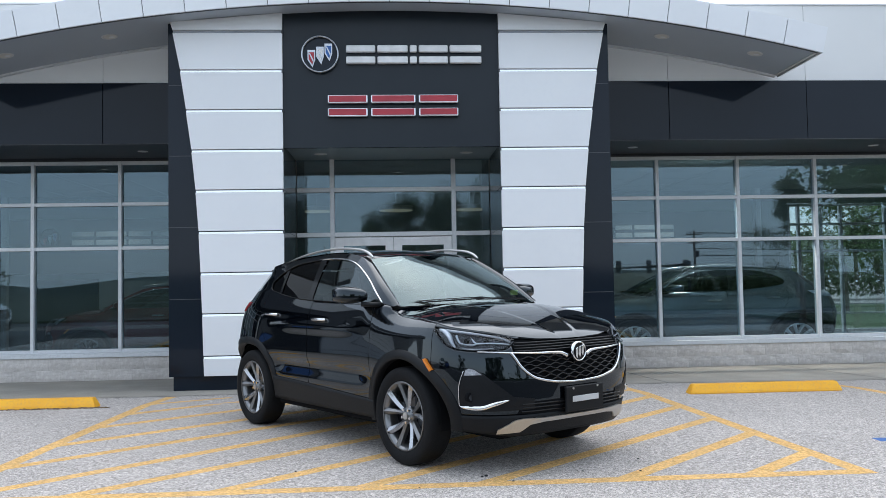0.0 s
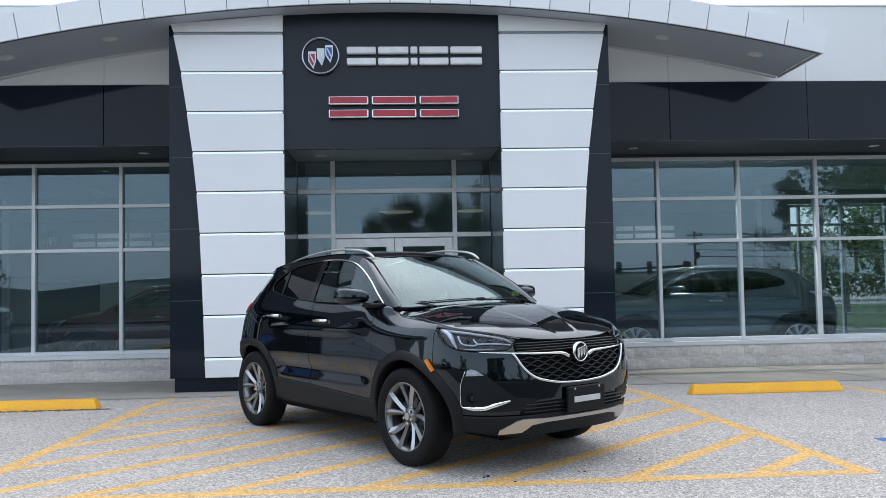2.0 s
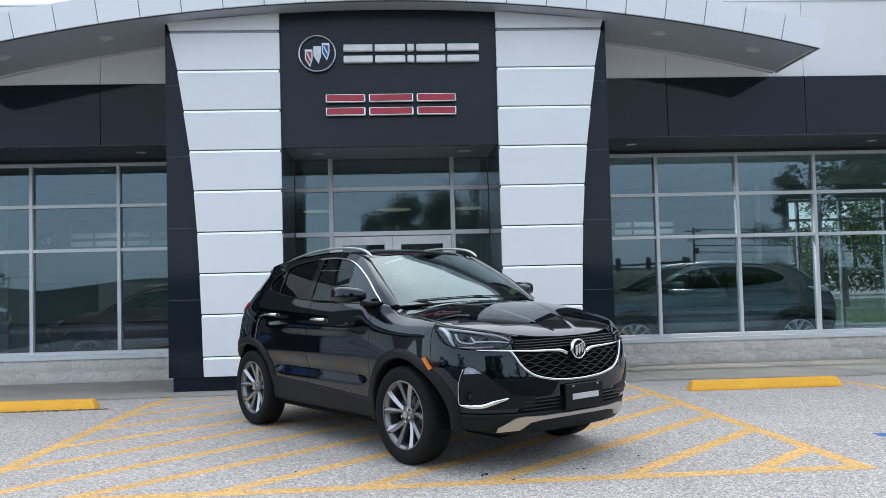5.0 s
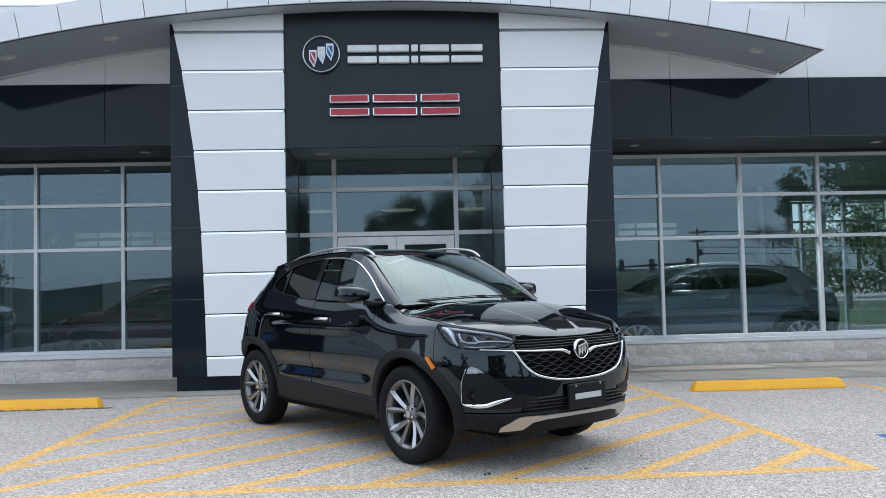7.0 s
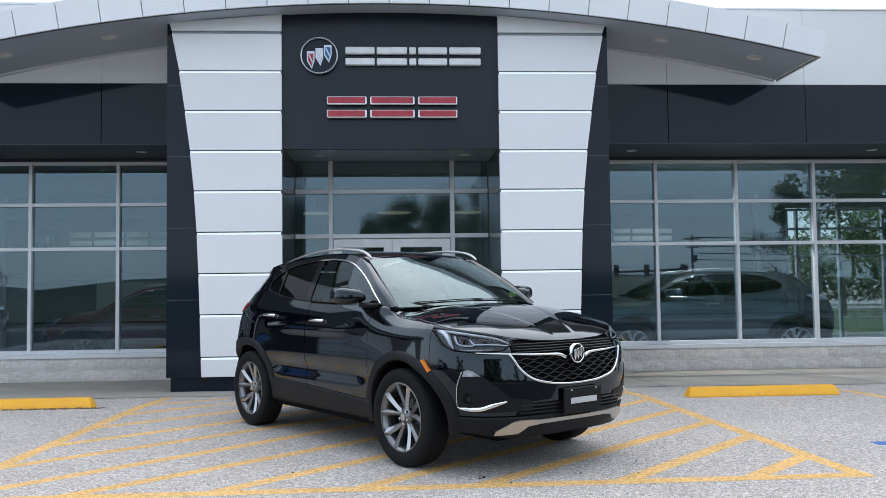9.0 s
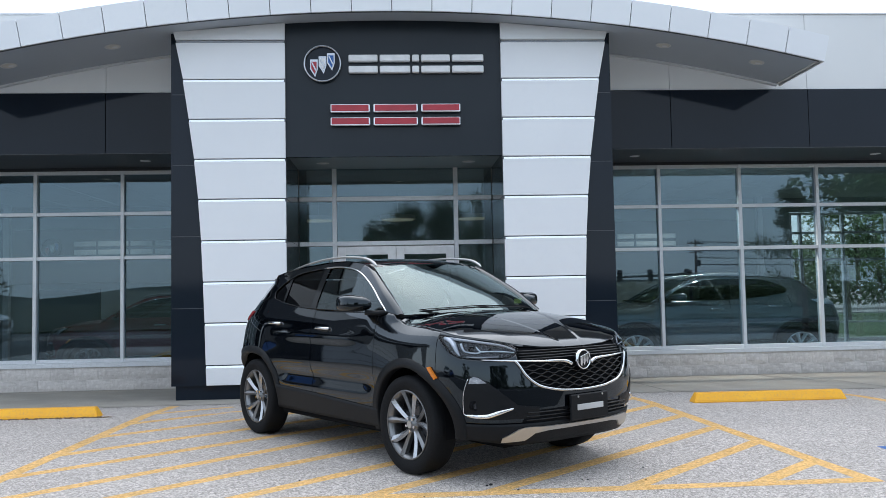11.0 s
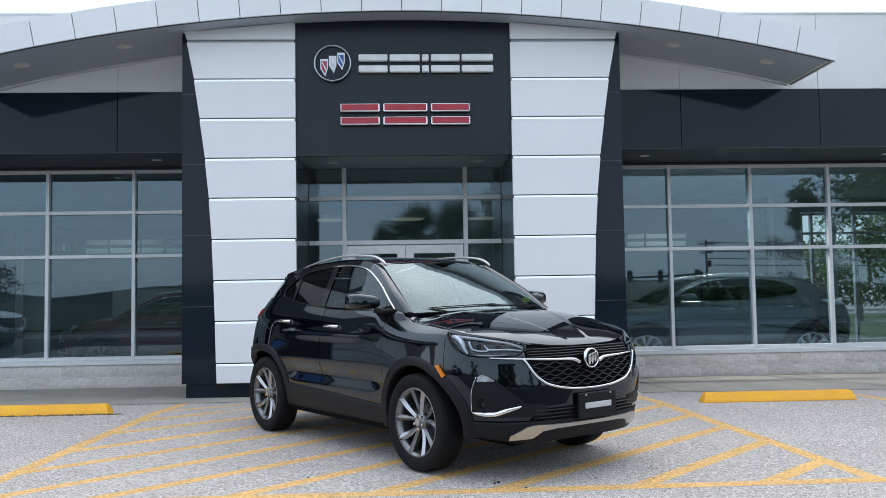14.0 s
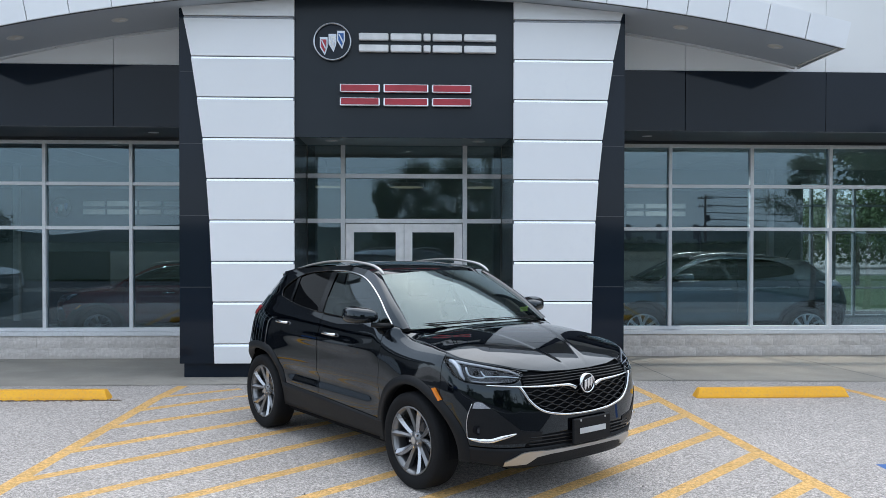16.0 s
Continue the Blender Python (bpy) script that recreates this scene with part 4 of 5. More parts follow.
for k in range(7):
    z = 0.640 + 0.0265 * k
    w = 0.0
    for s in range(60):
        if GRILLE(s * 0.01) < z - 0.004:
            w = s * 0.01
    ys = lerp_list(-w, w, 110)
    part("grille_wave", tube([on_nose(y, z + 0.0075 * math.sin(y * 52 + (k % 2) * math.pi), -0.012) for y in ys], 0.0072, 6, 0.8), GLOSS_BLACK, grille, "", True)
for k in range(4):
    part("grille_bar", tube([on_nose(y, 0.848 + 0.0185 * k, -0.010) for y in lerp_list(-0.545, 0.545, 30)], 0.0062, 6), GLOSS_BLACK, grille, "", True)
chrome_low = [(-0.585, 0.842), (-0.558, 0.80), (-0.525, 0.745), (-0.475, 0.695), (-0.40, 0.654), (-0.25, 0.622), (-0.10, 0.610), (0, 0.608)]
chrome_low += [(-y, z) for y, z in chrome_low[-2::-1]]
part("grille_surround", tube([on_nose(y, z, 0.006) for y, z in fine(chrome_low, 8)], 0.0095, 8), CHROME, car, "chrome grille surround", True)
strip = [(-0.775, 0.853), (-0.60, 0.842), (-0.40, 0.832), (-0.22, 0.826), (-0.155, 0.819), (-0.105, 0.798)]
for s in (1, -1):
    pts = fine([(s * y, z) for y, z in strip], 6)
    part("grille_wing", tube([on_nose(y, z, 0.006) for y, z in pts], [0.004 + 0.013 * (i / len(pts)) ** 1.3 for i in range(len(pts))], 8), CHROME, car, "chrome wing strip", True)
emb = part("nose_emblem", moved(disc(0.070, 0.03, 32, "x"), 2.262, 0, 0.823), GLOSS_BLACK, car)
bm = bmesh.new()
rings = [[Vector((2.262 + h, r * math.cos(2 * math.pi * i / 32), 0.823 + r * math.sin(2 * math.pi * i / 32))) for i in range(33)] for r, h in ((0.074, 0.0), (0.073, 0.02), (0.067, 0.026), (0.063, 0.018))]
part("ring", loft(rings), CHROME, emb, "chrome ring", True)
for dy in (-0.031, 0.0, 0.031):
    b = prism([(-0.0125, 0.030), (0.0125, 0.040), (0.0125, -0.008), (0.002, -0.042), (-0.0125, -0.020)], -0.006, 0.006, 0.0015)
    bmesh.ops.rotate(b, verts=b.verts[:], matrix=Matrix.Rotation(radians(90), 3, "Z"))
    part("bar", moved(b, 2.282, dy, 0.823 + 0.3 * dy), CHROME, emb)

# headlamps
for s in (1, -1):
    fp = (lambda p: p) if s == 1 else (lambda p: 5 - p)
    ps = lerp_list(pn(1.655, -0.851) + 0.004, P_LAMP_IN, 30)

    def lamp_top(p):
        return min(LAMP_TOP(p), hood_edge(p) - 0.006)

    def lamp_low(p):
        return min(LAMP_LOW(p), lamp_top(p) - 0.004)

    lamp = part("headlight", loft([[P(fp(p), z, -0.03) for z in lerp_list(lamp_low(p), lamp_top(p), 6)] for p in ps]), LAMP_GREY, car, "clear headlight with a white light bar", True)
    part("lamp_brow", outward(loft([[P(fp(p), z, o) for z, o in ((lamp_top(p) + 0.003, -0.02), (lamp_top(p) + 0.003, 0.0), ((lamp_top(p) + hood_edge(p)) / 2, 0.001), (hood_edge(p) - 0.003, 0.0))] for p in lerp_list(P_BUMPER, P_LAMP_IN + 0.03, 40)])), PAINT, car, "", True)
    cover = part("lens", outward(loft([[P(fp(p), z, 0.003) for z in lerp_list(lamp_low(p), lamp_top(p), 8)] for p in ps])), LAMP_GLASS, lamp, "", True)
    cover.visible_shadow = False

    def band(p0, p1, lo, hi, off, n=14):
        return loft([[P(fp(p), lamp_low(p) + (lamp_top(p) - lamp_low(p)) * t, o) for t, o in ((lo, off - 0.02), (lo, off), (hi, off), (hi, off - 0.02))] for p in lerp_list(p0, p1, n)])

    def light_stroke(points, radii, off, mat, flat=1.0):
        path = fine(points, 5)
        spread = [float(np.interp(i / (len(path) - 1) * (len(radii) - 1), range(len(radii)), radii)) for i in range(len(path))]
        part("light_bar", tube([P(fp(p), z, off) for p, z in path], spread, 8, flat), mat, lamp, "white light bar", True)

    light_stroke([(1.652, 1.001), (1.690, 0.988), (1.724, 0.955), (1.744, 0.912), (1.764, 0.880)], (0.010, 0.018, 0.019, 0.013, 0.006), -0.014, LAMP_CLEAR)
    light_stroke([(1.690, 1.000), (1.745, 0.991), (1.840, 0.976), (1.979, 0.945), (2.045, 0.912)], (0.010, 0.011, 0.010, 0.008, 0.005), -0.010, LAMP_SMOKE)
    light_stroke([(1.764, 0.962), (1.777, 0.931), (1.792, 0.910), (1.825, 0.900), (1.859, 0.899), (1.871, 0.908)], (0.009, 0.0075, 0.006, 0.005, 0.006, 0.006), -0.012, LAMP_CLEAR)
    light_stroke([(1.846, 0.943), (1.858, 0.924), (1.873, 0.907)], (0.003, 0.006, 0.006), -0.012, LAMP_CLEAR)
    light_stroke([(1.873, 0.907), (1.925, 0.909), (1.979, 0.906), (2.040, 0.898)], (0.006, 0.005, 0.005, 0.003), -0.012, LAMP_CLEAR)
    light_stroke([(1.80, 0.872), (1.87, 0.868), (1.96, 0.872)], (0.004, 0.006, 0.003), -0.014, LAMP_SMOKE)
    for q in (1.82, 1.925):
        b = bmesh.new()
        bmesh.ops.create_uvsphere(b, u_segments=14, v_segments=8, radius=0.022)
        c = P(fp(q), (lamp_low(q) + lamp_top(q)) / 2, -0.03)
        part("projector", moved(b, *c), CAVITY, lamp, "", True)
    # lower bezel with fog lamp and bright corner
    bezel = part("fog_bezel", inlay([(fp(pn(x, y)), z) for x, y, z in ((1.915, -0.85, 0.458), (1.915, -0.85, 0.62), (1.955, -0.83, 0.735), (2.01, -0.80, 0.738), (2.075, -0.745, 0.69), (2.13, -0.67, 0.60), (2.185, -0.585, 0.535), (2.22, -0.42, 0.515), (2.22, -0.42, 0.44), (2.05, -0.755, 0.435))], 0.006), PLASTIC, car, "matt black bumper corner")
    part("turn_lamp", inlay([(fp(pn(x, y)), z) for x, y, z in ((1.958, -0.832, 0.688), (1.968, -0.826, 0.728), (1.990, -0.812, 0.738), (2.018, -0.794, 0.730), (2.062, -0.760, 0.694))], 0.012, 1), LAMP_SMOKE, bezel, "clear turn lamp")
    c = P(fp(pn(1.985, -0.815)), 0.535, 0.004)
    fog = part("fog_lamp", moved(disc(0.033, 0.03, 20, "x"), *c), CAVITY, bezel)
    part("lens", moved(disc(0.021, 0.036, 16, "x"), *c), LAMP_GREY, bezel)
    pts = [(1.955, -0.835, 0.72), (1.922, -0.849, 0.62), (1.913, -0.850, 0.50), (1.918, -0.846, 0.470), (1.96, -0.82, 0.462), (2.05, -0.756, 0.462), (2.10, -0.70, 0.485), (2.166, -0.612, 0.515)]
    path = [P(fp(pn(x, y)), z, 0.010) for x, y, z in fine(pts, 5)]
    n = len(path)
    part("bezel_trim", tube(path, [0.0028 if i < n * 0.42 else min(0.018, 0.0028 + 0.0022 * (i - n * 0.42)) if i < n * 0.85 else max(0.004, 0.018 - 0.0028 * (i - n * 0.85)) for i in range(n)], 8), CHROME, bezel, "bright chrome corner trim", True)

# lower intake, silver guard, plate
intake = part("lower_intake", inlay([(pn(2.2, y), z) if y < 0 else (5 - pn(2.2, -y), z) for y, z in ((-0.56, 0.41), (-0.50, 0.49), (-0.001, 0.50), (0.50, 0.49), (0.56, 0.41), (0.001, 0.395))], 0.004), CAVITY, car)
for k in range(3):
    part("intake_bar", tube([on_nose(y, 0.425 + 0.026 * k, 0.004) for y in lerp_list(-0.52, 0.52, 30)], 0.006, 6), GLOSS_BLACK, intake, "", True)
SKIDTOP = table((0, 0.372), (0.35, 0.372), (0.50, 0.378), (0.56, 0.37), (0.66, 0.30))
SKIDLOW = table((0, 0.340), (0.33, 0.338), (0.44, 0.325), (0.50, 0.275), (0.66, 0.268))
part("skid_guard", loft([[on_nose(y if y else 1e-4, z, o) for z, o in ((SKIDLOW(abs(y)), 0.0), (SKIDLOW(abs(y)) + 0.002, 0.018), (SKIDTOP(abs(y)) - 0.002, 0.022), (SKIDTOP(abs(y)), 0.0))] for y in lerp_list(-0.655, 0.655, 61)]), SILVER, car, "satin silver lower guard")
plate = part("plate_panel", moved(box(-0.012, 0.012, -0.20, 0.20, -0.092, 0.092, 0.006), 2.290, 0.03, 0.485), PLASTIC, car, "black front plate with a pale bar")
part("print_bar", moved(box(-0.0025, 0.0025, -0.14, 0.14, -0.021, 0.021, 0.002), 2.3055, 0.03, 0.484), PALE_BAR, plate)
for y in (-0.10, 0.16):
    part("screw", moved(disc(0.008, 0.006, 10, "x"), 2.306, y, 0.562), SILVER, plate)
both("side_marker", inlay([(1.562, 0.785), (1.580, 0.793), (1.634, 0.716), (1.618, 0.703)], 0.018, 1), AMBER, "amber side marker lamp", False)

# bonnet
hood_curve = [(P(p, hood_edge(p)).y, P(p, hood_edge(p)).x, hood_edge(p)) for p in lerp_list(1.06, 2.4999, 80)]
HX = table(*sorted((abs(y), x) for y, x, z in hood_curve))
HZ = table(*sorted((abs(y), z) for y, x, z in hood_curve))
YE = table(*sorted((x, abs(y)) for y, x, z in hood_curve))
ZE = table(*sorted((x, z) for y, x, z in hood_curve))
SCREEN_X = table((0, 1.205), (0.3, 1.185), (0.6, 1.09), (0.75, 0.985), (0.9, 0.88))


def hood_z(x, y):
    y = abs(y)
    # the middle line of the bonnet, dropping to its edge near the sides
    w = min(1, max(0, (HX(0) - x) / (HX(0) - 1.175)))
    brow = 0.012 * (1 - max(0, 1 - w / 0.09) ** 2)
    mid = HZ(0) + brow + (1.178 - brow - HZ(0)) * (1 - (1 - w) ** 2.05)
    u = min(1, y / max(0.02, YE(x)))
    z = mid - (mid - min(mid, ZE(x))) * u ** 2.8
    ridge = 0.43 - 0.33 * (x - 1.1) / 1.1
    t = min(1, max(0, (ridge + 0.026 - y) / 0.052))
    fold = 1 - t * t * (3 - 2 * t)
    return z + 0.0055 * fold * min(1, w * 6) * min(1, (1 - w) * 5 + 0.4) * math.sqrt(min(1, (1 - u) / 0.25))


rows = []
for i in range(111):
    x = 0.94 + (HX(0) - 0.003 - 0.94) * math.sin(math.pi / 2 * i / 110)
    ye = YE(x)
    row = []
    for k in range(141):
        u = k / 70 - 1
        y = ye * (0.6 * u + 0.4 * math.sin(math.pi / 2 * u))
        xx = max(x, SCREEN_X(abs(y)) - 0.03)
        row.append(Vector((xx, y, hood_z(xx, y))))
    lip = Vector((-0.012 if x > 1.7 else 0.0, 0.010 if x <= 1.95 else 0.0, -0.014))
    rows.append([row[0] + lip] + row + [row[-1] + Vector((lip.x, -lip.y, lip.z))])
part("hood", outward(loft(rows)), PAINT, car, "", True)
part("engine_cover", box(1.0, 2.08, -0.6, 0.6, 0.5, 0.88, 0.05), CAVITY, car)

# cabin: side faces lie on the skin above the belt
OUT = fine([(1.035, 1.163), (0.80, 1.33), (0.52, 1.50), (0.33, 1.588), (0.10, 1.622), (-0.2, 1.632), (-0.60, 1.615), (-0.95, 1.588), (-1.20, 1.555), (-1.40, 1.520)], 6)
WTOP = fine([(0.905, 1.188), (0.68, 1.345), (0.42, 1.478), (0.23, 1.543), (0.02, 1.574), (-0.2, 1.584), (-0.55, 1.568), (-0.82, 1.535), (-1.02, 1.46), (-1.14, 1.375)], 6)


def g(x, z, off=0.0):
    return P(x, z, off)


both("window_frame", loft([[g(a[0], a[1]), g((a[0] + b[0]) / 2, (a[1] + b[1]) / 2), g(b[0], b[1])] for a, b in zip(OUT, WTOP)]), PAINT)
chrome_line = [g(x, z + 0.004, 0.004) for x, z in WTOP] + [g(x, z, 0.004) for x, z in fine([(-1.14, 1.375), (-1.10, 1.315), (-0.98, 1.288), (-0.75, 1.252), (-0.45, 1.222), (-0.06, 1.205), (0.40, 1.196)], 5)]
nn = len(WTOP)
both("window_trim", tube(chrome_line[:int(nn * 0.62)], 0.0085, 6), CHROME, "chrome window trim")
both("window_trim", tube(chrome_line[int(nn * 0.62):], 0.005, 6), GLOSS_BLACK)


def top_at(x):
    xs = [-a for a, b in WTOP]
    return float(np.interp(-x, xs, [b for a, b in WTOP]))


def pane_rows(x0, x1, off, lean=0.0):
    """Window glass between two places along the belt; lean slants its ends."""
    rows = []
    for t in lerp_list(0, 1, 12):
        a = x0 + (x1 - x0) * t
        row = []
        lo = BELT(a) - 0.012
        hi = top_at(a + lean)
        for k in range(7):
            x = a + lean * k / 6
            row.append(g(x, lo + (min(hi, top_at(x)) - lo) * k / 6, off))
        rows.append(row)
    return loft(rows)


for bm, mat, nm, lb in ((pane_rows(-0.225, 0.885, -0.006), SIDE_GLASS, "front_side_window", "tinted side glass"), (pane_rows(-0.86, -0.315, -0.006, -0.04), PRIVACY, "rear_side_window", "dark privacy glass"), (pane_rows(-1.12, -0.90, -0.006, 0.0), PRIVACY, "quarter_window", "dark privacy glass")):
    for ob in both(nm, bm, mat, lb):
        ob.visible_shadow = False


def strip_on_side(x0, x1, lean, off):
    return loft([[g(x + lean * k / 6, BELT(x) - 0.01 + (top_at(x + lean * k / 6) + 0.004 - BELT(x)) * k / 6, off) for k in range(7)] for x in (x0, x1)])


both("door_pillar", strip_on_side(-0.315, -0.22, -0.035, 0.001), GLOSS_BLACK)
both("door_pillar", strip_on_side(-0.905, -0.86, -0.04, 0.001), GLOSS_BLACK)
rear_in = [(x, z) for x, z in fine([(-0.82, 1.535), (-1.02, 1.46), (-1.14, 1.375), (-1.10, 1.315), (-1.0, 1.285)], 6)]
rear_out = fine([(-1.20, 1.555), (-1.40, 1.520), (-1.62, 1.31), (-1.60, 1.27), (-1.3, 1.27)], 6)
both("rear_pillar", loft([[g(a[0] + (b[0] - a[0]) * t, a[1] + (b[1] - a[1]) * t) for t in (0, 0.33, 0.67, 1)] for a, b in zip(rear_in, rear_out)]), PAINT)

# windscreen, roof, tail
edge = fine([(1.055, 0.735, 1.160), (0.83, 0.690, 1.315), (0.58, 0.630, 1.465), (0.385, 0.575, 1.567)], 6)
outer = OUT[:19]
both("windscreen_pillar", loft([[g(*o), Vector(((o[0] + e[0]) / 2 + 0.012, -(abs(g(*o).y) + e[1]) / 2 - 0.006, (o[1] + e[2]) / 2 + 0.012)), Vector((e[0], -e[1], e[2]))] for o, e in zip(outer, edge)]), PAINT)
rows = []
for i, (x, y, z) in enumerate(edge):
    t = i / (len(edge) - 1)
    bow = 0.15 * (1 - t) + 0.10 * t
    lift = 0.020 * (1 - t) + 0.032 * t
    rows.append([Vector((x + bow * (1 - 0.3 * s * s - 0.7 * s ** 4), y * s, z + lift * (1 - s * s))) for s in lerp_list(-1, 1, 32)])
screen = part("windscreen", outward(loft(rows)), SCREEN_GLASS, car, "windscreen reflecting the pale sky", True)
screen.visible_shadow = False
top_row = [rows[-1][round(k * 32 / 24)] for k in range(25)]
rows = []
back = [o for o in OUT if o[0] <= 0.34]
for i, (x, z) in enumerate(back):
    yo = abs(g(x, z).y)
    t = i / (len(back) - 1)
    rows.append([Vector((x + (0.10 * (1 - s * s) * max(0, 1 - t * 5)) - 0.10 * t ** 6 * (1 - s * s), yo * s, z + 0.030 * (1 - s * s) + 0.012 * math.sin(t * math.pi))) for s in lerp_list(-1, 1, 24)])
rows.insert(0, top_row)
part("roof", outward(loft(rows)), PAINT, car, "black roof with a dark glass panel", True)
lip = rows[-1]
part("spoiler", outward(loft([lip, [v + Vector((-0.05, 0, -0.004)) for v in lip], [v + Vector((-0.03, 0, -0.035)) for v in lip]])), PAINT, car, "black roof spoiler", True)
rows = []
for z in lerp_list(1.255, 1.50, 16):
    p0 = float(np.interp(z, (1.255, 1.31, 1.50), (-1.56, -1.60, -1.40)))
    side = [P(q, z, -0.003) for q in lerp_list(p0, -2.138, 16)]
    rows.append(side + [Vector((v.x, -v.y, v.z)) for v in side[::-1]])
part("rear_window", outward(loft(rows)), GLOSS_BLACK, car, "dark rear window glass", True)
both("tail_light", inlay([(-1.83, 1.195), (-1.83, 1.06), (-1.49, 1.095), (-1.40, 1.185)], 0.010), TAIL_RED, "red tail light")

rail = fine([(0.46, 1.590), (0.37, 1.640), (0.22, 1.672), (-0.10, 1.692), (-0.45, 1.682), (-0.80, 1.645), (-1.05, 1.602), (-1.16, 1.578)], 6)
both("roof_rail", tube([(x, -0.600, z - 0.014) for x, z in rail], [float(np.interp(i / (len(rail) - 1), (0, 0.06, 0.25, 0.6, 0.92, 1), (0.006, 0.015, 0.0145, 0.012, 0.010, 0.004))) for i in range(len(rail))], 10, 0.85), SILVER, "satin silver roof rail")
part("antenna", tube([(-1.30, 0.0, 1.57), (-1.345, 0.0, 1.66), (-1.42, 0.0, 1.79)], [0.008, 0.004, 0.003], 6), PLASTIC, car, "short black roof antenna", True)

# mirrors, handles, wipers
bm = bmesh.new()
bmesh.ops.create_uvsphere(bm, u_segments=24, v_segments=14, radius=1)
for v in bm.verts:
    x, y, z = v.co
    sq = lambda t: math.copysign(abs(t) ** 0.72, t)
    v.co = Vector((0.68 + 0.115 * sq(x) + 0.05 * y, -0.980 + 0.112 * sq(y), 1.246 + (0.070 if z > 0 else 0.056) * sq(z) * (1 - 0.22 * x) + (0.012 if z > 0 else 0) * (1 - y)))
for side, b in (("r", bm), ("l", mirrored(bm))):
    s = -1 if side == "r" else 1
    mir = part("side_mirror", b, PAINT, car, "black door mirror", True)
    part("mirror_base", tube([(0.77, s * 0.93, 1.185), (0.82, s * 0.86, 1.178), (0.88, s * 0.80, 1.18)], [0.035, 0.034, 0.04], 10, 0.6), PLASTIC, mir, "", True)
    part("mirror_glass", moved(box(-0.003, 0.003, -0.085, 0.085, -0.042, 0.042, 0.002), 0.578, s * 0.980, 1.246), CHROME, mir)
for x, z in ((0.02, 1.04), (-0.90, 1.072)):
    h = [P(x + d, z + 0.004 - 0.05 * d * d * 6, o) for d, o in ((-0.105, 0.004), (-0.085, 0.026), (-0.03, 0.036), (0.04, 0.036), (0.09, 0.026), (0.108, 0.004))]
    both("door_handle", tube(fine([tuple(p) for p in h], 3), 0.015, 8, 0.9), CHROME, "chrome door handle")
for pts in (((1.05, -0.66, 1.183), (1.205, -0.40, 1.200), (1.25, -0.02, 1.212)), ((1.24, -0.10, 1.205), (1.22, 0.30, 1.202), (1.105, 0.60, 1.187))):
    w = part("wiper", tube(fine(pts, 6), 0.0065, 6), PLASTIC, car, "", True)
    part("blade", tube([(x - 0.02, y, z + 0.012) for x, y, z in fine(pts, 6)], 0.004, 6), RUBBER, w)
rows = [[Vector((SCREEN_X(abs(y)) + d, y, 1.172 - 0.02 * (abs(y) / 0.8) ** 2 + h)) for y in lerp_list(-0.76, 0.76, 24)] for d, h in ((-0.09, 0.005), (-0.02, 0.0), (0.02, -0.02))]
part("cowl", loft(rows), PLASTIC, car, "", True)
part("sticker", moved(box(-0.002, 0.002, -0.045, 0.045, -0.021, 0.021, 0.001), 0.945, 0.61, 1.247), STICKER, car, "yellow-green windscreen sticker")

# inside
part("cabin_floor", box(-1.9, 1.0, -0.74, 0.74, 0.38, 0.46), CAVITY, car)
rows = [[Vector((x, y, z - 0.03 * (y / 0.7) ** 2)) for y in lerp_list(-0.72, 0.72, 10)] for x, z in ((1.12, 1.15), (0.85, 1.14), (0.66, 1.12), (0.60, 1.05), (0.62, 0.75))]
part("dashboard", loft(rows), PLASTIC, car, "", True)
for y in (-0.37, 0.37):
    seat = part("seat", box(-0.30, 0.22, y - 0.25, y + 0.25, 0.55, 0.78, 0.06, seg=2), SEAT, car, "dark seat", True)
    b = box(-0.12, 0.02, y - 0.24, y + 0.24, 0.74, 1.30, 0.05, seg=2)
    bmesh.ops.rotate(b, verts=b.verts[:], cent=(0, y, 0.75), matrix=Matrix.Rotation(radians(-16), 3, "Y"))
    part("backrest", moved(b, -0.18, 0, 0), SEAT, seat, "", True)
    part("headrest", moved(box(-0.06, 0.04, y - 0.13, y + 0.13, 1.30, 1.48, 0.04, seg=2), -0.34, 0, 0), SEAT, seat, "", True)
part("rear_seat", box(-1.25, -0.75, -0.62, 0.62, 0.55, 0.76, 0.06, seg=2), SEAT, car, "dark rear bench", True)
part("rear_backrest", box(-1.42, -1.24, -0.62, 0.62, 0.72, 1.25, 0.06, seg=2), SEAT, car, "", True)
bm = loft([[Vector((0.42 + 0.19 * math.sin(t) * 0.35 + 0.016 * math.cos(a) * 0.4, 0.37 + (0.18 + 0.016 * math.cos(a)) * math.cos(t), 1.0 + (0.18 + 0.016 * math.cos(a)) * math.sin(t) + 0.016 * math.sin(a) * 0.3)) for a in lerp_list(0, 2 * math.pi, 8)] for t in lerp_list(0, 2 * math.pi, 28)])
part("steering_wheel", bm, PLASTIC, car, "", True)
part("inner_mirror", moved(box(-0.015, 0.015, -0.12, 0.12, -0.035, 0.035, 0.012), 0.52, 0, 1.50), PLASTIC, car)


# wheels
def lathe(profile, n=48):
    return loft([[Vector((r * math.cos(2 * math.pi * i / n), y, r * math.sin(2 * math.pi * i / n))) for r, y in profile] for i in range(n + 1)])


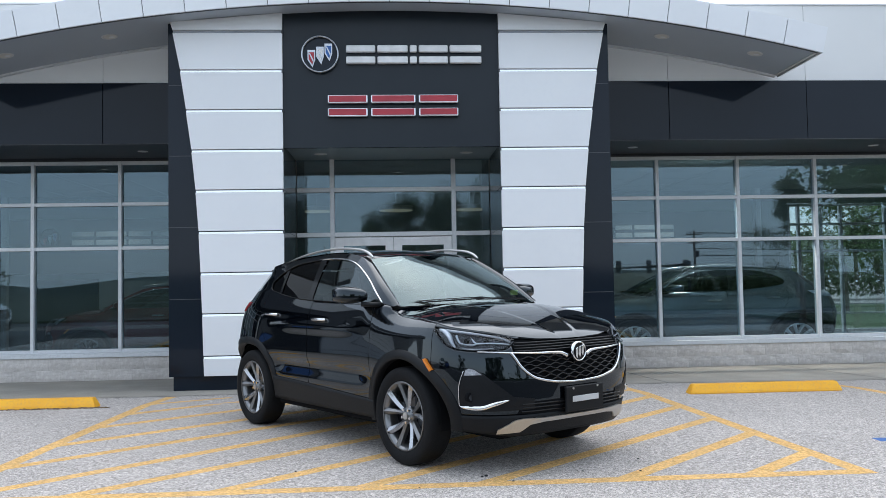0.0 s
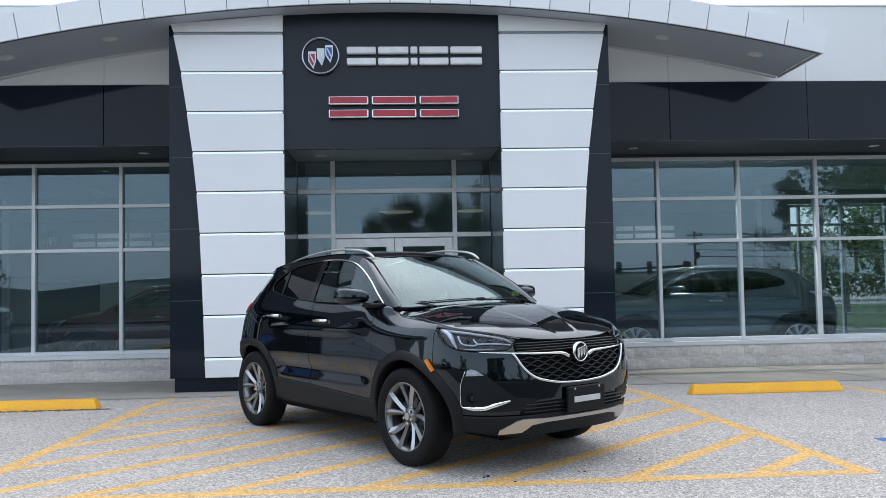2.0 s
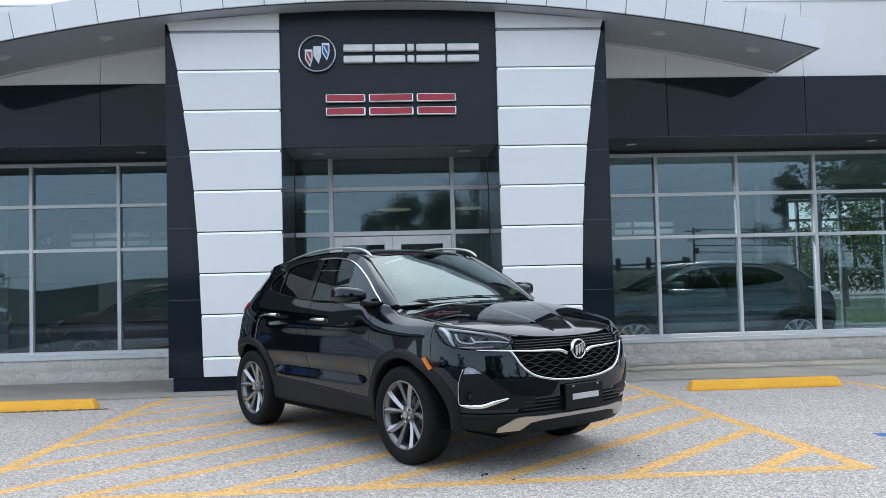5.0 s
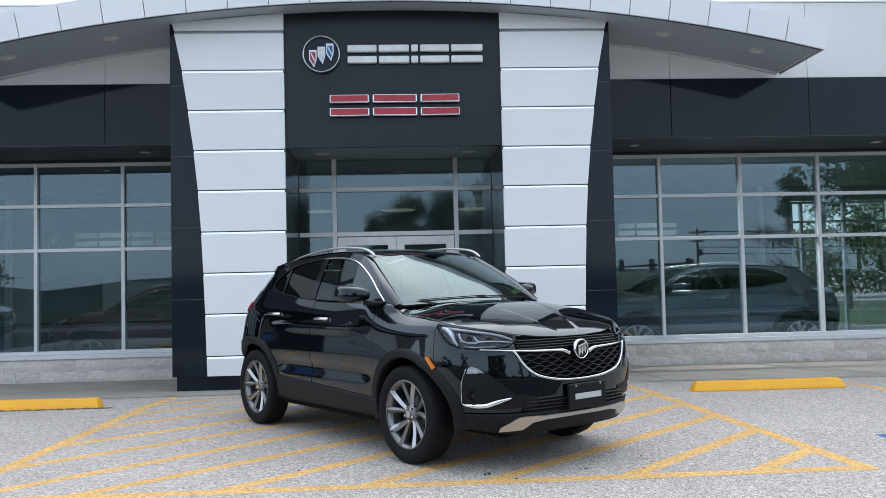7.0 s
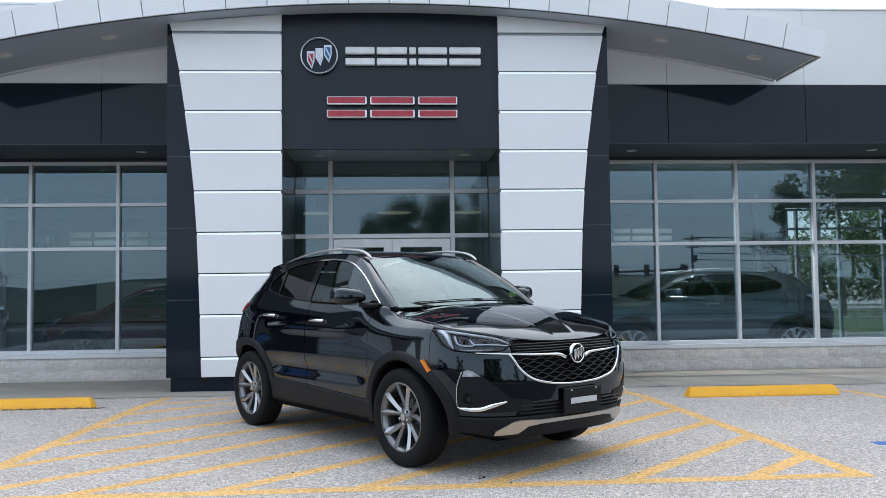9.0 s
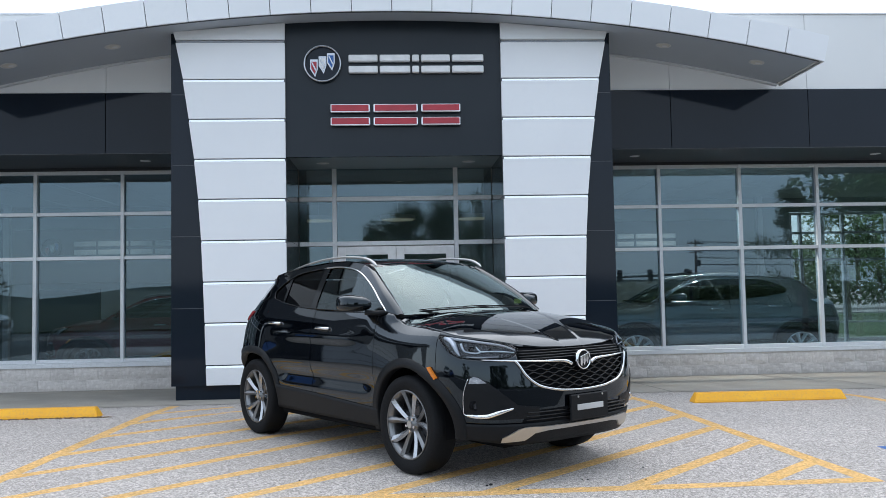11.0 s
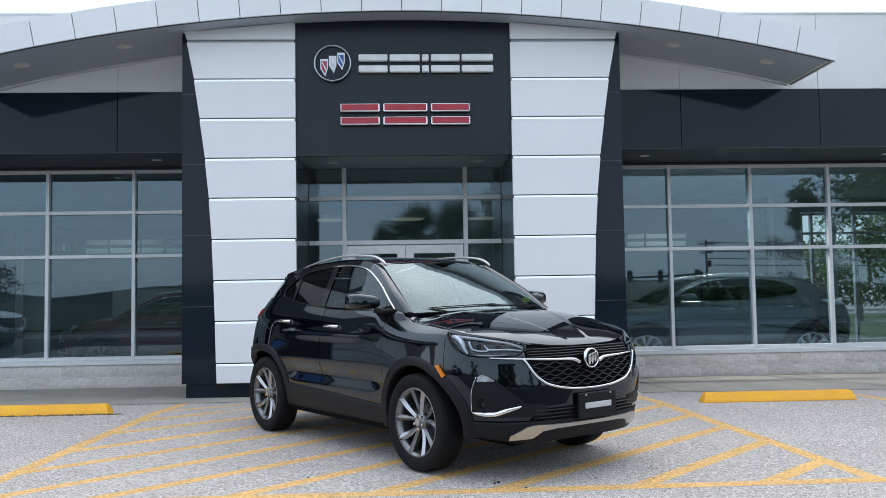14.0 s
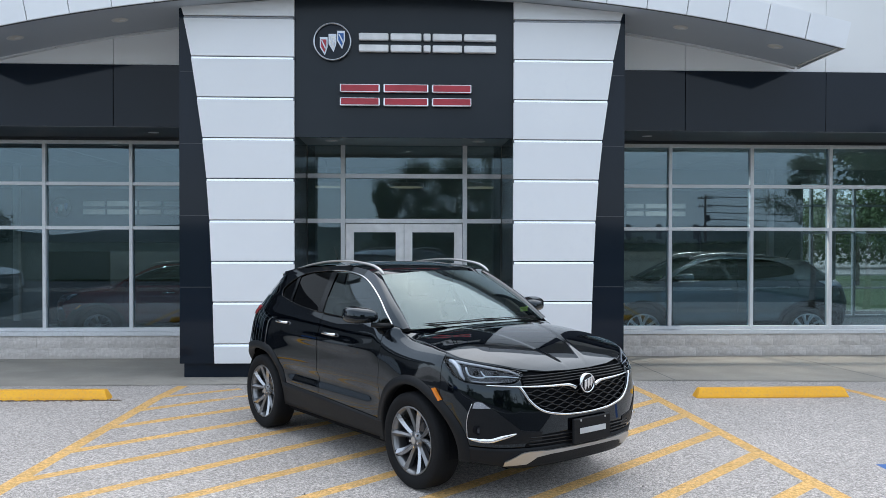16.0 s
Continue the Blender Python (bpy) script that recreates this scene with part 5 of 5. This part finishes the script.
def wheel(x, s):
    """s is -1 on the right side, 1 on the left."""
    w = thing("wheel", "", "", None)
    w.parent = car
    w.matrix_basis = pose(x, s * 0.81, 0.337, 0, 0, 0 if s < 0 else 180) @ Matrix.Diagonal((1.06, 1.0, 1.06, 1))
    tyre = part("tyre", lathe([(0.245, -0.088), (0.262, -0.103), (0.300, -0.113), (0.330, -0.107), (0.345, -0.092), (0.350, -0.06), (0.3505, 0.0), (0.350, 0.06), (0.345, 0.092), (0.320, 0.11), (0.25, 0.09)]), RUBBER, w, "black road tyre", True)
    part("rim", lathe([(0.236, 0.08), (0.215, 0.03), (0.219, -0.05), (0.228, -0.078), (0.243, -0.088), (0.249, -0.094), (0.247, -0.099), (0.238, -0.097)]), RIM, w, "grey alloy rim", True)
    part("rim_back", moved(disc(0.225, 0.01, 32, "y"), 0, 0.02, 0), CAVITY, w)
    part("brake_disc", moved(disc(0.14, 0.02, 32, "y"), 0, 0.0, 0), LAMP_GREY, w)
    part("brake_caliper", moved(box(-0.05, 0.05, -0.045, 0.02, 0.06, 0.15, 0.012), 0.05, 0, 0), LAMP_GREY, w)
    part("hub", lathe([(0.0, -0.068), (0.026, -0.068), (0.032, -0.060), (0.058, -0.050), (0.066, -0.036), (0.065, 0.0)], 32), RIM, w, "", True)
    part("hub_cap", moved(disc(0.027, 0.012, 20, "y"), 0, -0.07, 0), SILVER, w)
    for k in range(5):
        a = 2 * math.pi * k / 5 + math.pi / 2
        part("lug_nut", moved(disc(0.010, 0.02, 8, "y"), 0.048 * math.cos(a + 0.63), -0.062, 0.048 * math.sin(a + 0.63)), CHROME, w)
        for sgn in (-1, 1):
            rows = []
            for i in range(9):
                t = i / 8
                r = 0.040 + 0.203 * t
                ang = a + sgn * (0.13 + 0.19 * t ** 0.8) - 0.05 * t * t
                half = 0.016 + 0.014 * t ** 1.4 if sgn < 0 else 0.012 + 0.013 * t ** 1.4
                y = -0.046 - 0.048 * t ** 1.3
                u, v = Vector((math.cos(ang), 0, math.sin(ang))), Vector((-math.sin(ang), 0, math.cos(ang)))
                rows.append([u * r + v * h * half + Vector((0, y + d, 0)) for h, d in ((-1, 0.045), (-1, 0.010), (-0.15 * sgn, -0.006), (1, 0.010), (1, 0.045))])
            part("spoke", loft(rows), RIM_BRIGHT if sgn < 0 else RIM, w, "")
    return w


for x in (AX, -AX):
    for s in (-1, 1):
        wheel(x, s)

# ---- what stands behind the camera, seen in glass and paint, and the cars in the showroom ----
BARK = material("bark", (0.24, 0.21, 0.18), 0.9, second=(0.10, 0.08, 0.065), scale=14, bump=0.5, stretch=(1, 1, 0.25))
LEAF = material("leaves", (0.14, 0.21, 0.07), 0.6, second=(0.085, 0.14, 0.045), scale=1.2, fine=(0.19, 0.25, 0.10), fine_scale=9)
LEAF_DARK = material("dark_leaves", (0.115, 0.155, 0.075), 0.6, second=(0.08, 0.115, 0.052), scale=1.0, fine=(0.16, 0.20, 0.10), fine_scale=9)
GRASS = material("grass", (0.040, 0.056, 0.026), 0.9, second=(0.030, 0.045, 0.020), scale=0.5, fine=(0.055, 0.07, 0.034), fine_scale=20)
LAWN = material("lawn", (0.065, 0.11, 0.035), 0.9, second=(0.05, 0.085, 0.026), scale=0.5, fine=(0.085, 0.13, 0.045), fine_scale=20)
ROAD = material("road_asphalt", (0.056, 0.056, 0.058), 0.9, scale=0.5, fine=(0.085, 0.085, 0.085), fine_scale=90)
KERB = material("kerb_concrete", (0.42, 0.41, 0.39), 0.9)
WOODED = material("wooded_hill", (0.035, 0.055, 0.04), 0.95, second=(0.025, 0.04, 0.03), scale=0.03, fine=(0.05, 0.07, 0.045), fine_scale=0.4)
POLE_WOOD = material("pole_wood", (0.10, 0.08, 0.065), 0.9, scale=5)
METAL_DARK = material("dark_metal", (0.03, 0.03, 0.03), 0.5, 0.5)


def tree(x, y, height, spread, leaf, seed, low=0.35, leaves=2600, size=0.11, label="leafy green tree with a bare lower trunk on a grass verge"):
    rnd = random.Random(seed)
    e = thing("tree", label, "tree", pose(x, y, ground_z(y)), "trees across the road")
    top = height * 0.85
    rt = 0.05 + height * 0.013
    pts = [(0, 0, -0.05), (0.03, 0.02, height * 0.2), (rnd.uniform(-0.1, 0.1), rnd.uniform(-0.1, 0.1), height * 0.5), (rnd.uniform(-0.2, 0.2), rnd.uniform(-0.2, 0.2), top)]
    path = fine(pts, 5)
    part("trunk", tube(path, [rt * (1 - 0.85 * i / len(path)) for i in range(len(path))], 8), BARK, e, "", True)
    tips = []
    limbs = bmesh.new()
    for k in range(16):
        t = low + (0.92 - low) * (k + rnd.random()) / 16
        base = Vector(path[min(len(path) - 1, int(t * height / top * (len(path) - 1)))])
        a = rnd.uniform(0, 2 * math.pi)
        reach = spread * rnd.uniform(0.55, 1.0) * math.sin(math.pi * min(0.97, max(0.2, (t - low) / (1 - low) * 0.8 + 0.22)))
        end = base + Vector((math.cos(a) * reach, math.sin(a) * reach, reach * rnd.uniform(0.15, 0.6)))
        mid = base.lerp(end, 0.5) + Vector((0, 0, 0.08 * reach))
        b = tube(fine([tuple(base), tuple(mid), tuple(end)], 4), [rt * 0.4 * (1 - 0.1 * i) for i in range(9)], 5)
        me = finish(b)
        limbs.from_mesh(me)
        bpy.data.meshes.remove(me)
        tips += [end, mid, base.lerp(end, 0.75), base.lerp(end, 0.35)]
    tips.append(Vector(path[-1]) + Vector((0, 0, height * 0.1)))
    part("limbs", limbs, BARK, e, "", True)
    verts, faces = [], []
    for i in range(leaves):
        c = tips[rnd.randrange(len(tips))]
        r = spread * 0.26 * rnd.random() ** 0.5
        d = Vector((rnd.gauss(0, 1), rnd.gauss(0, 1), rnd.gauss(0, 0.8))).normalized() * r
        q = c + d
        u = Vector((rnd.gauss(0, 1), rnd.gauss(0, 1), rnd.gauss(0, 1))).normalized()
        v = u.orthogonal().normalized()
        s = size * rnd.uniform(0.6, 1.3)
        n = len(verts)
        verts += [q - u * s, q + v * s * 0.6, q + u * s, q - v * s * 0.6]
        faces.append((n, n + 1, n + 2, n + 3))
    me = bpy.data.meshes.new("crown")
    me.from_pydata([tuple(v) for v in verts], [], faces)
    part("crown", me, leaf, e)
    return e


tree(11.55, -5.4, 4.65, 0.75, LEAF_DARK, 8, 0.58, 3600, 0.036)
tree(12.85, -4.9, 4.35, 1.2, LEAF_DARK, 33, 0.56, 3800, 0.036)
tree(17.5, -11.6, 6.3, 2.4, LEAF, 4, 0.45, 3000)
tree(21.0, -9.0, 6.8, 2.6, LEAF, 5, 0.35, 3000)
for i, (x, y, h, w) in enumerate(((-1.0, -21.2, 4.5, 1.7), (0.6, -21.0, 5.4, 2.2), (2.4, -22.0, 5.8, 2.6), (4.3, -21.6, 6.0, 2.6), (6.1, -22.5, 6.9, 2.4))):
    tree(x, y, h, w, LEAF_DARK, 10 + i, 0.08, 24000, 0.042, "dense dark green tree on the verge across the car park")
for i, (x, y, h, w) in enumerate(((-20.3, -20.6, 7.0, 2.5), (-31.0, -34.0, 7.0, 3.2), (26.6, -36.0, 7.5, 3.2), (33.0, -33.0, 7.0, 3.0))):
    tree(x, y, h, w, LEAF_DARK, 30 + i, 0.06, 9000, 0.08, "dense dark green tree on the verge across the car park")

for i, (x, y, h, w) in enumerate(((21.5, -5.0, 8.2, 3.2), (24.0, -9.5, 8.8, 3.4), (23.0, -0.5, 8.6, 3.2), (26.0, -14.5, 8.4, 3.3), (25.0, 4.5, 8.6, 3.3))):
    tree(x, y, h, w, LEAF_DARK, 70 + i, 0.05, 4500, 0.17, "tall dense dark green tree beside the car park")
# added out of view, dark so that the car's doors mirror dark ground
solo("side_road", slab([(-90, -12.5), (-9.6, -12.5), (-9.6, -1.8), (-90, -1.8)], -0.034, -0.022), ROAD, "unseen dark slab added to darken what the car's side mirrors", "road", kind="structure")
# added dark strip below the view; darkens the ground mirrored in the windows
solo("driving_lane", slab([(-9.6, -12.59), (60, -12.59), (60, -7.35), (-9.6, -7.35)], -0.034, -0.026), ROAD, "unseen dark asphalt strip added to darken the ground mirrored in the windows", "road", kind="structure")
solo("kerb", slab([(-60, -12.75), (60, -12.75), (60, -12.6), (-60, -12.6)], -0.034, 0.10), KERB, "pale concrete kerb at the edge of the car park", "kerb", kind="structure")
solo("road", slab([(-300, -19.4), (300, -19.4), (300, -12.76), (-300, -12.76)], -0.034, -0.022), ROAD, "dark asphalt road past the car park", "road", kind="structure")
solo("grass_verge", slab([(-300, -60), (300, -60), (300, -19.5), (-300, -19.5)], -0.034, 0.06), GRASS, "mown grass verge across the road", "grass", kind="structure")
solo("grass_island", slab([(13, -12.5), (40, -12.5), (40, -3), (13, -5)], -0.020, 0.07), GRASS, "grass island beside the car park", "grass", kind="structure")
solo("meadow", slab([(-600, -400), (600, -400), (600, -60.2), (-600, -60.2)], -0.034, 0.03), GRASS, "open grassland beyond the road", "grass", kind="structure")
rows = []
for i in range(121):
    x = -700 + i * 1400 / 120
    h = 15 + 9 * math.sin(x * 0.011 + 1.0) + 5 * math.sin(x * 0.031) + 2.0 * noise.noise(Vector((x * 0.05, 0, 0)))
    h *= 0.85 if x < -60 else 0.75
    rows.append([Vector((x, -400 - d, max(0, h * k))) for d, k in ((0, -0.02), (40, 0.45), (120, 0.85), (200, 1.0), (300, 0.6))])
solo("backdrop", loft(rows), WOODED, "low wooded hills on the horizon", "hills", kind="structure", smooth=True)


def utility_pole(x, y, h):
    e = thing("utility_pole", "weathered wooden utility pole with two crossarms", "pole", pose(x, y, 0))
    part("pole", tube([(0, 0, -0.1), (0, 0, h)], [0.14, 0.09], 8), POLE_WOOD, e, "", True)
    for z, w in ((h - 0.4, 0.75), (h - 1.2, 0.6)):
        arm = part("crossarm", box(-w, w, -0.06, 0.06, z - 0.05, z + 0.05), POLE_WOOD, e)
        for k in (-0.9, -0.45, 0.45, 0.9):
            part("insulator", moved(disc(0.05, 0.16, 8), k * w, 0, z + 0.15), METAL_DARK, e)
    part("transformer", moved(disc(0.17, 0.6, 12), 0.28, 0, h - 2.2), METAL_DARK, e)
    return e


POLES = ((27.45, -57.0), (70.0, -50.0), (-45.0, -60.0))
for x, y in POLES:
    utility_pole(x, y, 6.0)
wires = thing("overhead_wires", "dark sagging overhead wires between wooden poles", "wires")
for (ax, ay), (bx, by) in ((POLES[0], POLES[1]),):
    for z in (5.75, 4.95, 4.3, 3.7):
        part("wire", tube([(ax + (bx - ax) * t, ay + (by - ay) * t, z - 1.6 * t * (1 - t)) for t in lerp_list(0, 1, 16)], 0.035, 4), METAL_DARK, wires)
signal = thing("traffic_signal", "dark traffic signal mast with a long arm", "traffic light", pose(22.95, -46.0, -0.5))
part("mast", tube([(0, 0, 0), (0, 0, 3.4)], 0.13, 8), METAL_DARK, signal, "", True)
part("arm", tube([(0, 0, 3.1), (-6, 0, 2.9)], [0.10, 0.06], 8), METAL_DARK, signal, "", True)
for x in (-0.3, -3.2, -5.6):
    part("signal_head", box(x - 0.18, x + 0.18, -0.15, 0.15, 2.4, 3.5, 0.04), METAL_DARK, signal)


def recoloured(m, paint, label, group=""):
    """Another car of the same build in another colour."""
    c = copy_thing(car, m)
    for o in c.children_recursive:
        if o.type == "MESH" and o.data.materials and o.data.materials[0] == PAINT:
            o.material_slots[0].link = "OBJECT"
            o.material_slots[0].material = paint
    tagged(c, label, "car", group)
    return c


def shown_off(c, lamp_mat):
    """Polished wheels, lamps and a bright sill strip for a car on display."""
    for o in c.children_recursive:
        if o.type == "MESH" and o.data.materials:
            swap = {RIM: RIM_POLISHED, RIM_BRIGHT: RIM_POLISHED, TAIL_RED: lamp_mat}.get(o.data.materials[0])
            if swap:
                o.material_slots[0].link = "OBJECT"
                o.material_slots[0].material = swap
    for y in (-0.915, 0.915):
        part("sill_strip", tube([(x, y, 0.335 + 0.02 * x) for x in lerp_list(-0.78, 0.80, 8)], 0.014, 6, 0.8), CHROME, c, "bright chrome sill strip", True)
    return c


RIM_POLISHED = material("polished_alloy", (0.80, 0.81, 0.83), 0.35, 0.35)


GREY_PAINT = material("grey_paint", (0.16, 0.18, 0.19), 0.25, 0.4, second=(0.14, 0.16, 0.17), scale=2, coat=1.0)
RED_PAINT = material("dark_red_paint", (0.17, 0.012, 0.020), 0.25, 0.2, second=(0.14, 0.010, 0.016), scale=2, coat=1.0)
WHITE_PAINT = material("white_paint", (0.75, 0.75, 0.74), 0.3, second=(0.72, 0.72, 0.71), scale=2, coat=1.0)
BLUE_CAR = material("blue_car_paint", (0.03, 0.09, 0.30), 0.3, 0.3, second=(0.025, 0.08, 0.26), scale=2, coat=1.0)


def stretched(x, y, z, turn, sx, sy, sz):
    return pose(x, y, z, 0, 0, turn) @ Matrix.Diagonal((sx, sy, sz, 1))


shown_off(recoloured(stretched(6.02, 4.0, -0.095, 180, 1.185, 1.05, 1.02), GREY_PAINT, "dark grey SUV with polished wheels inside the showroom", "showroom cars"), LAMP_CLEAR)
recoloured(stretched(-4.2, 4.75, -0.099, 176, 1.05, 1.03, 0.92), RED_PAINT, "dark red SUV parked inside the showroom", "showroom cars")
recoloured(stretched(-13.3, -7.2, 0, 12, 1.0, 1.0, 0.92), WHITE_PAINT, "white SUV parked in the open car park", "parked cars")
recoloured(stretched(-20.0, -9.6, 0, 95, 1.0, 1.0, 0.95), BLUE_CAR, "blue SUV parked in the open car park", "parked cars")
recoloured(stretched(-23.4, -9.8, 0, 92, 1.0, 1.0, 0.95), WHITE_PAINT, "white SUV parked in the open car park", "parked cars")

# a hedge line far off
def hedge(x0, x1, y, h, seed):
    rnd = random.Random(seed)
    verts, faces = [], []
    for i in range(22000):
        x = rnd.uniform(x0, x1)
        top = h * (0.75 + 0.25 * noise.noise(Vector((x * 0.25, seed, 0)))) * (0.9 + 0.2 * noise.noise(Vector((x * 1.1, seed, 3))))
        q = Vector((x, y + rnd.gauss(0, 0.7), top * rnd.random() ** 0.7))
        u = Vector((rnd.gauss(0, 1), rnd.gauss(0, 1), rnd.gauss(0, 1))).normalized()
        v = u.orthogonal().normalized()
        s = rnd.uniform(0.08, 0.22)
        n = len(verts)
        verts += [q - u * s, q + v * s * 0.7, q + u * s, q - v * s * 0.7]
        faces.append((n, n + 1, n + 2, n + 3))
    me = bpy.data.meshes.new("hedge")
    me.from_pydata([tuple(v) for v in verts], [], faces)
    tagged(part("hedgerow", me, LEAF_DARK, None), "long dark green hedgerow across the road", "hedge", kind="stuff")


hedge(8, 80, -48, 2.4, 8)
# the plot behind the showroom, seen through its rear glazing
solo("rear_lawn", slab([(9, 10.2), (60, 10.2), (60, 32), (9, 32)], -0.20, -0.10), LAWN, "bright mown lawn behind the showroom", "grass", kind="structure")
for y in (9.9, 20.5, 32.1):
    solo("kerb", slab([(9, y), (60, y), (60, y + 0.25), (9, y + 0.25)], -0.20, -0.04), KERB, "pale concrete kerb beside the rear lawn", "kerb", kind="structure")
tree(19.6, 23.0, 6.4, 2.5, LEAF, 51, 0.40, 9000, 0.085, "pale-barked leafy tree on the rear lawn")
tree(25.2, 29.0, 6.6, 2.3, LEAF, 52, 0.38, 9000, 0.085, "pale-barked leafy tree on the rear lawn")
hedge(6, 60, 46, 7.0, 9)
hedge(6, 60, 48, 6.4, 11)


# loose grit along the wheel stop and dry leaf scraps on the asphalt
def scraps(name, label, cat, mat, spots, size):
    rnd = random.Random(5)
    bm = bmesh.new()
    for x, y in spots:
        s = size * rnd.uniform(0.5, 1.4)
        m = bmesh.ops.create_icosphere(bm, subdivisions=1, radius=s)
        f = Vector((1, rnd.uniform(0.5, 0.9), rnd.uniform(0.3, 0.6)))
        for v in m["verts"]:
            v.co = Vector((x + v.co.x * f.x, y + v.co.y * f.y, ground_z(y) + s * f.z * 0.8 + v.co.z * f.z))
    tagged(part(name, bm, mat, None), label, cat, kind="stuff")


rnd = random.Random(9)
DRY_LEAF = material("dry_leaf", (0.24, 0.17, 0.10), 0.9, second=(0.14, 0.09, 0.05), scale=60)
scraps("leaf_litter", "brown leaf litter and grit along the wheel stop", "litter", DRY_LEAF, [(rnd.uniform(-5.3, -3.2), -1.82 - 0.092 - abs(rnd.gauss(0, 0.025))) for _ in range(320)], 0.013)
scraps("leaf_scraps", "small dark dry leaf scraps on the asphalt", "leaves", METAL_DARK, [(0.75, -5.95), (0.78, -5.93), (1.45, -5.85), (1.49, -5.86), (0.95, -6.1), (2.0, -5.5), (-0.6, -5.6), (0.3, -6.2), (1.9, -5.9)], 0.011)
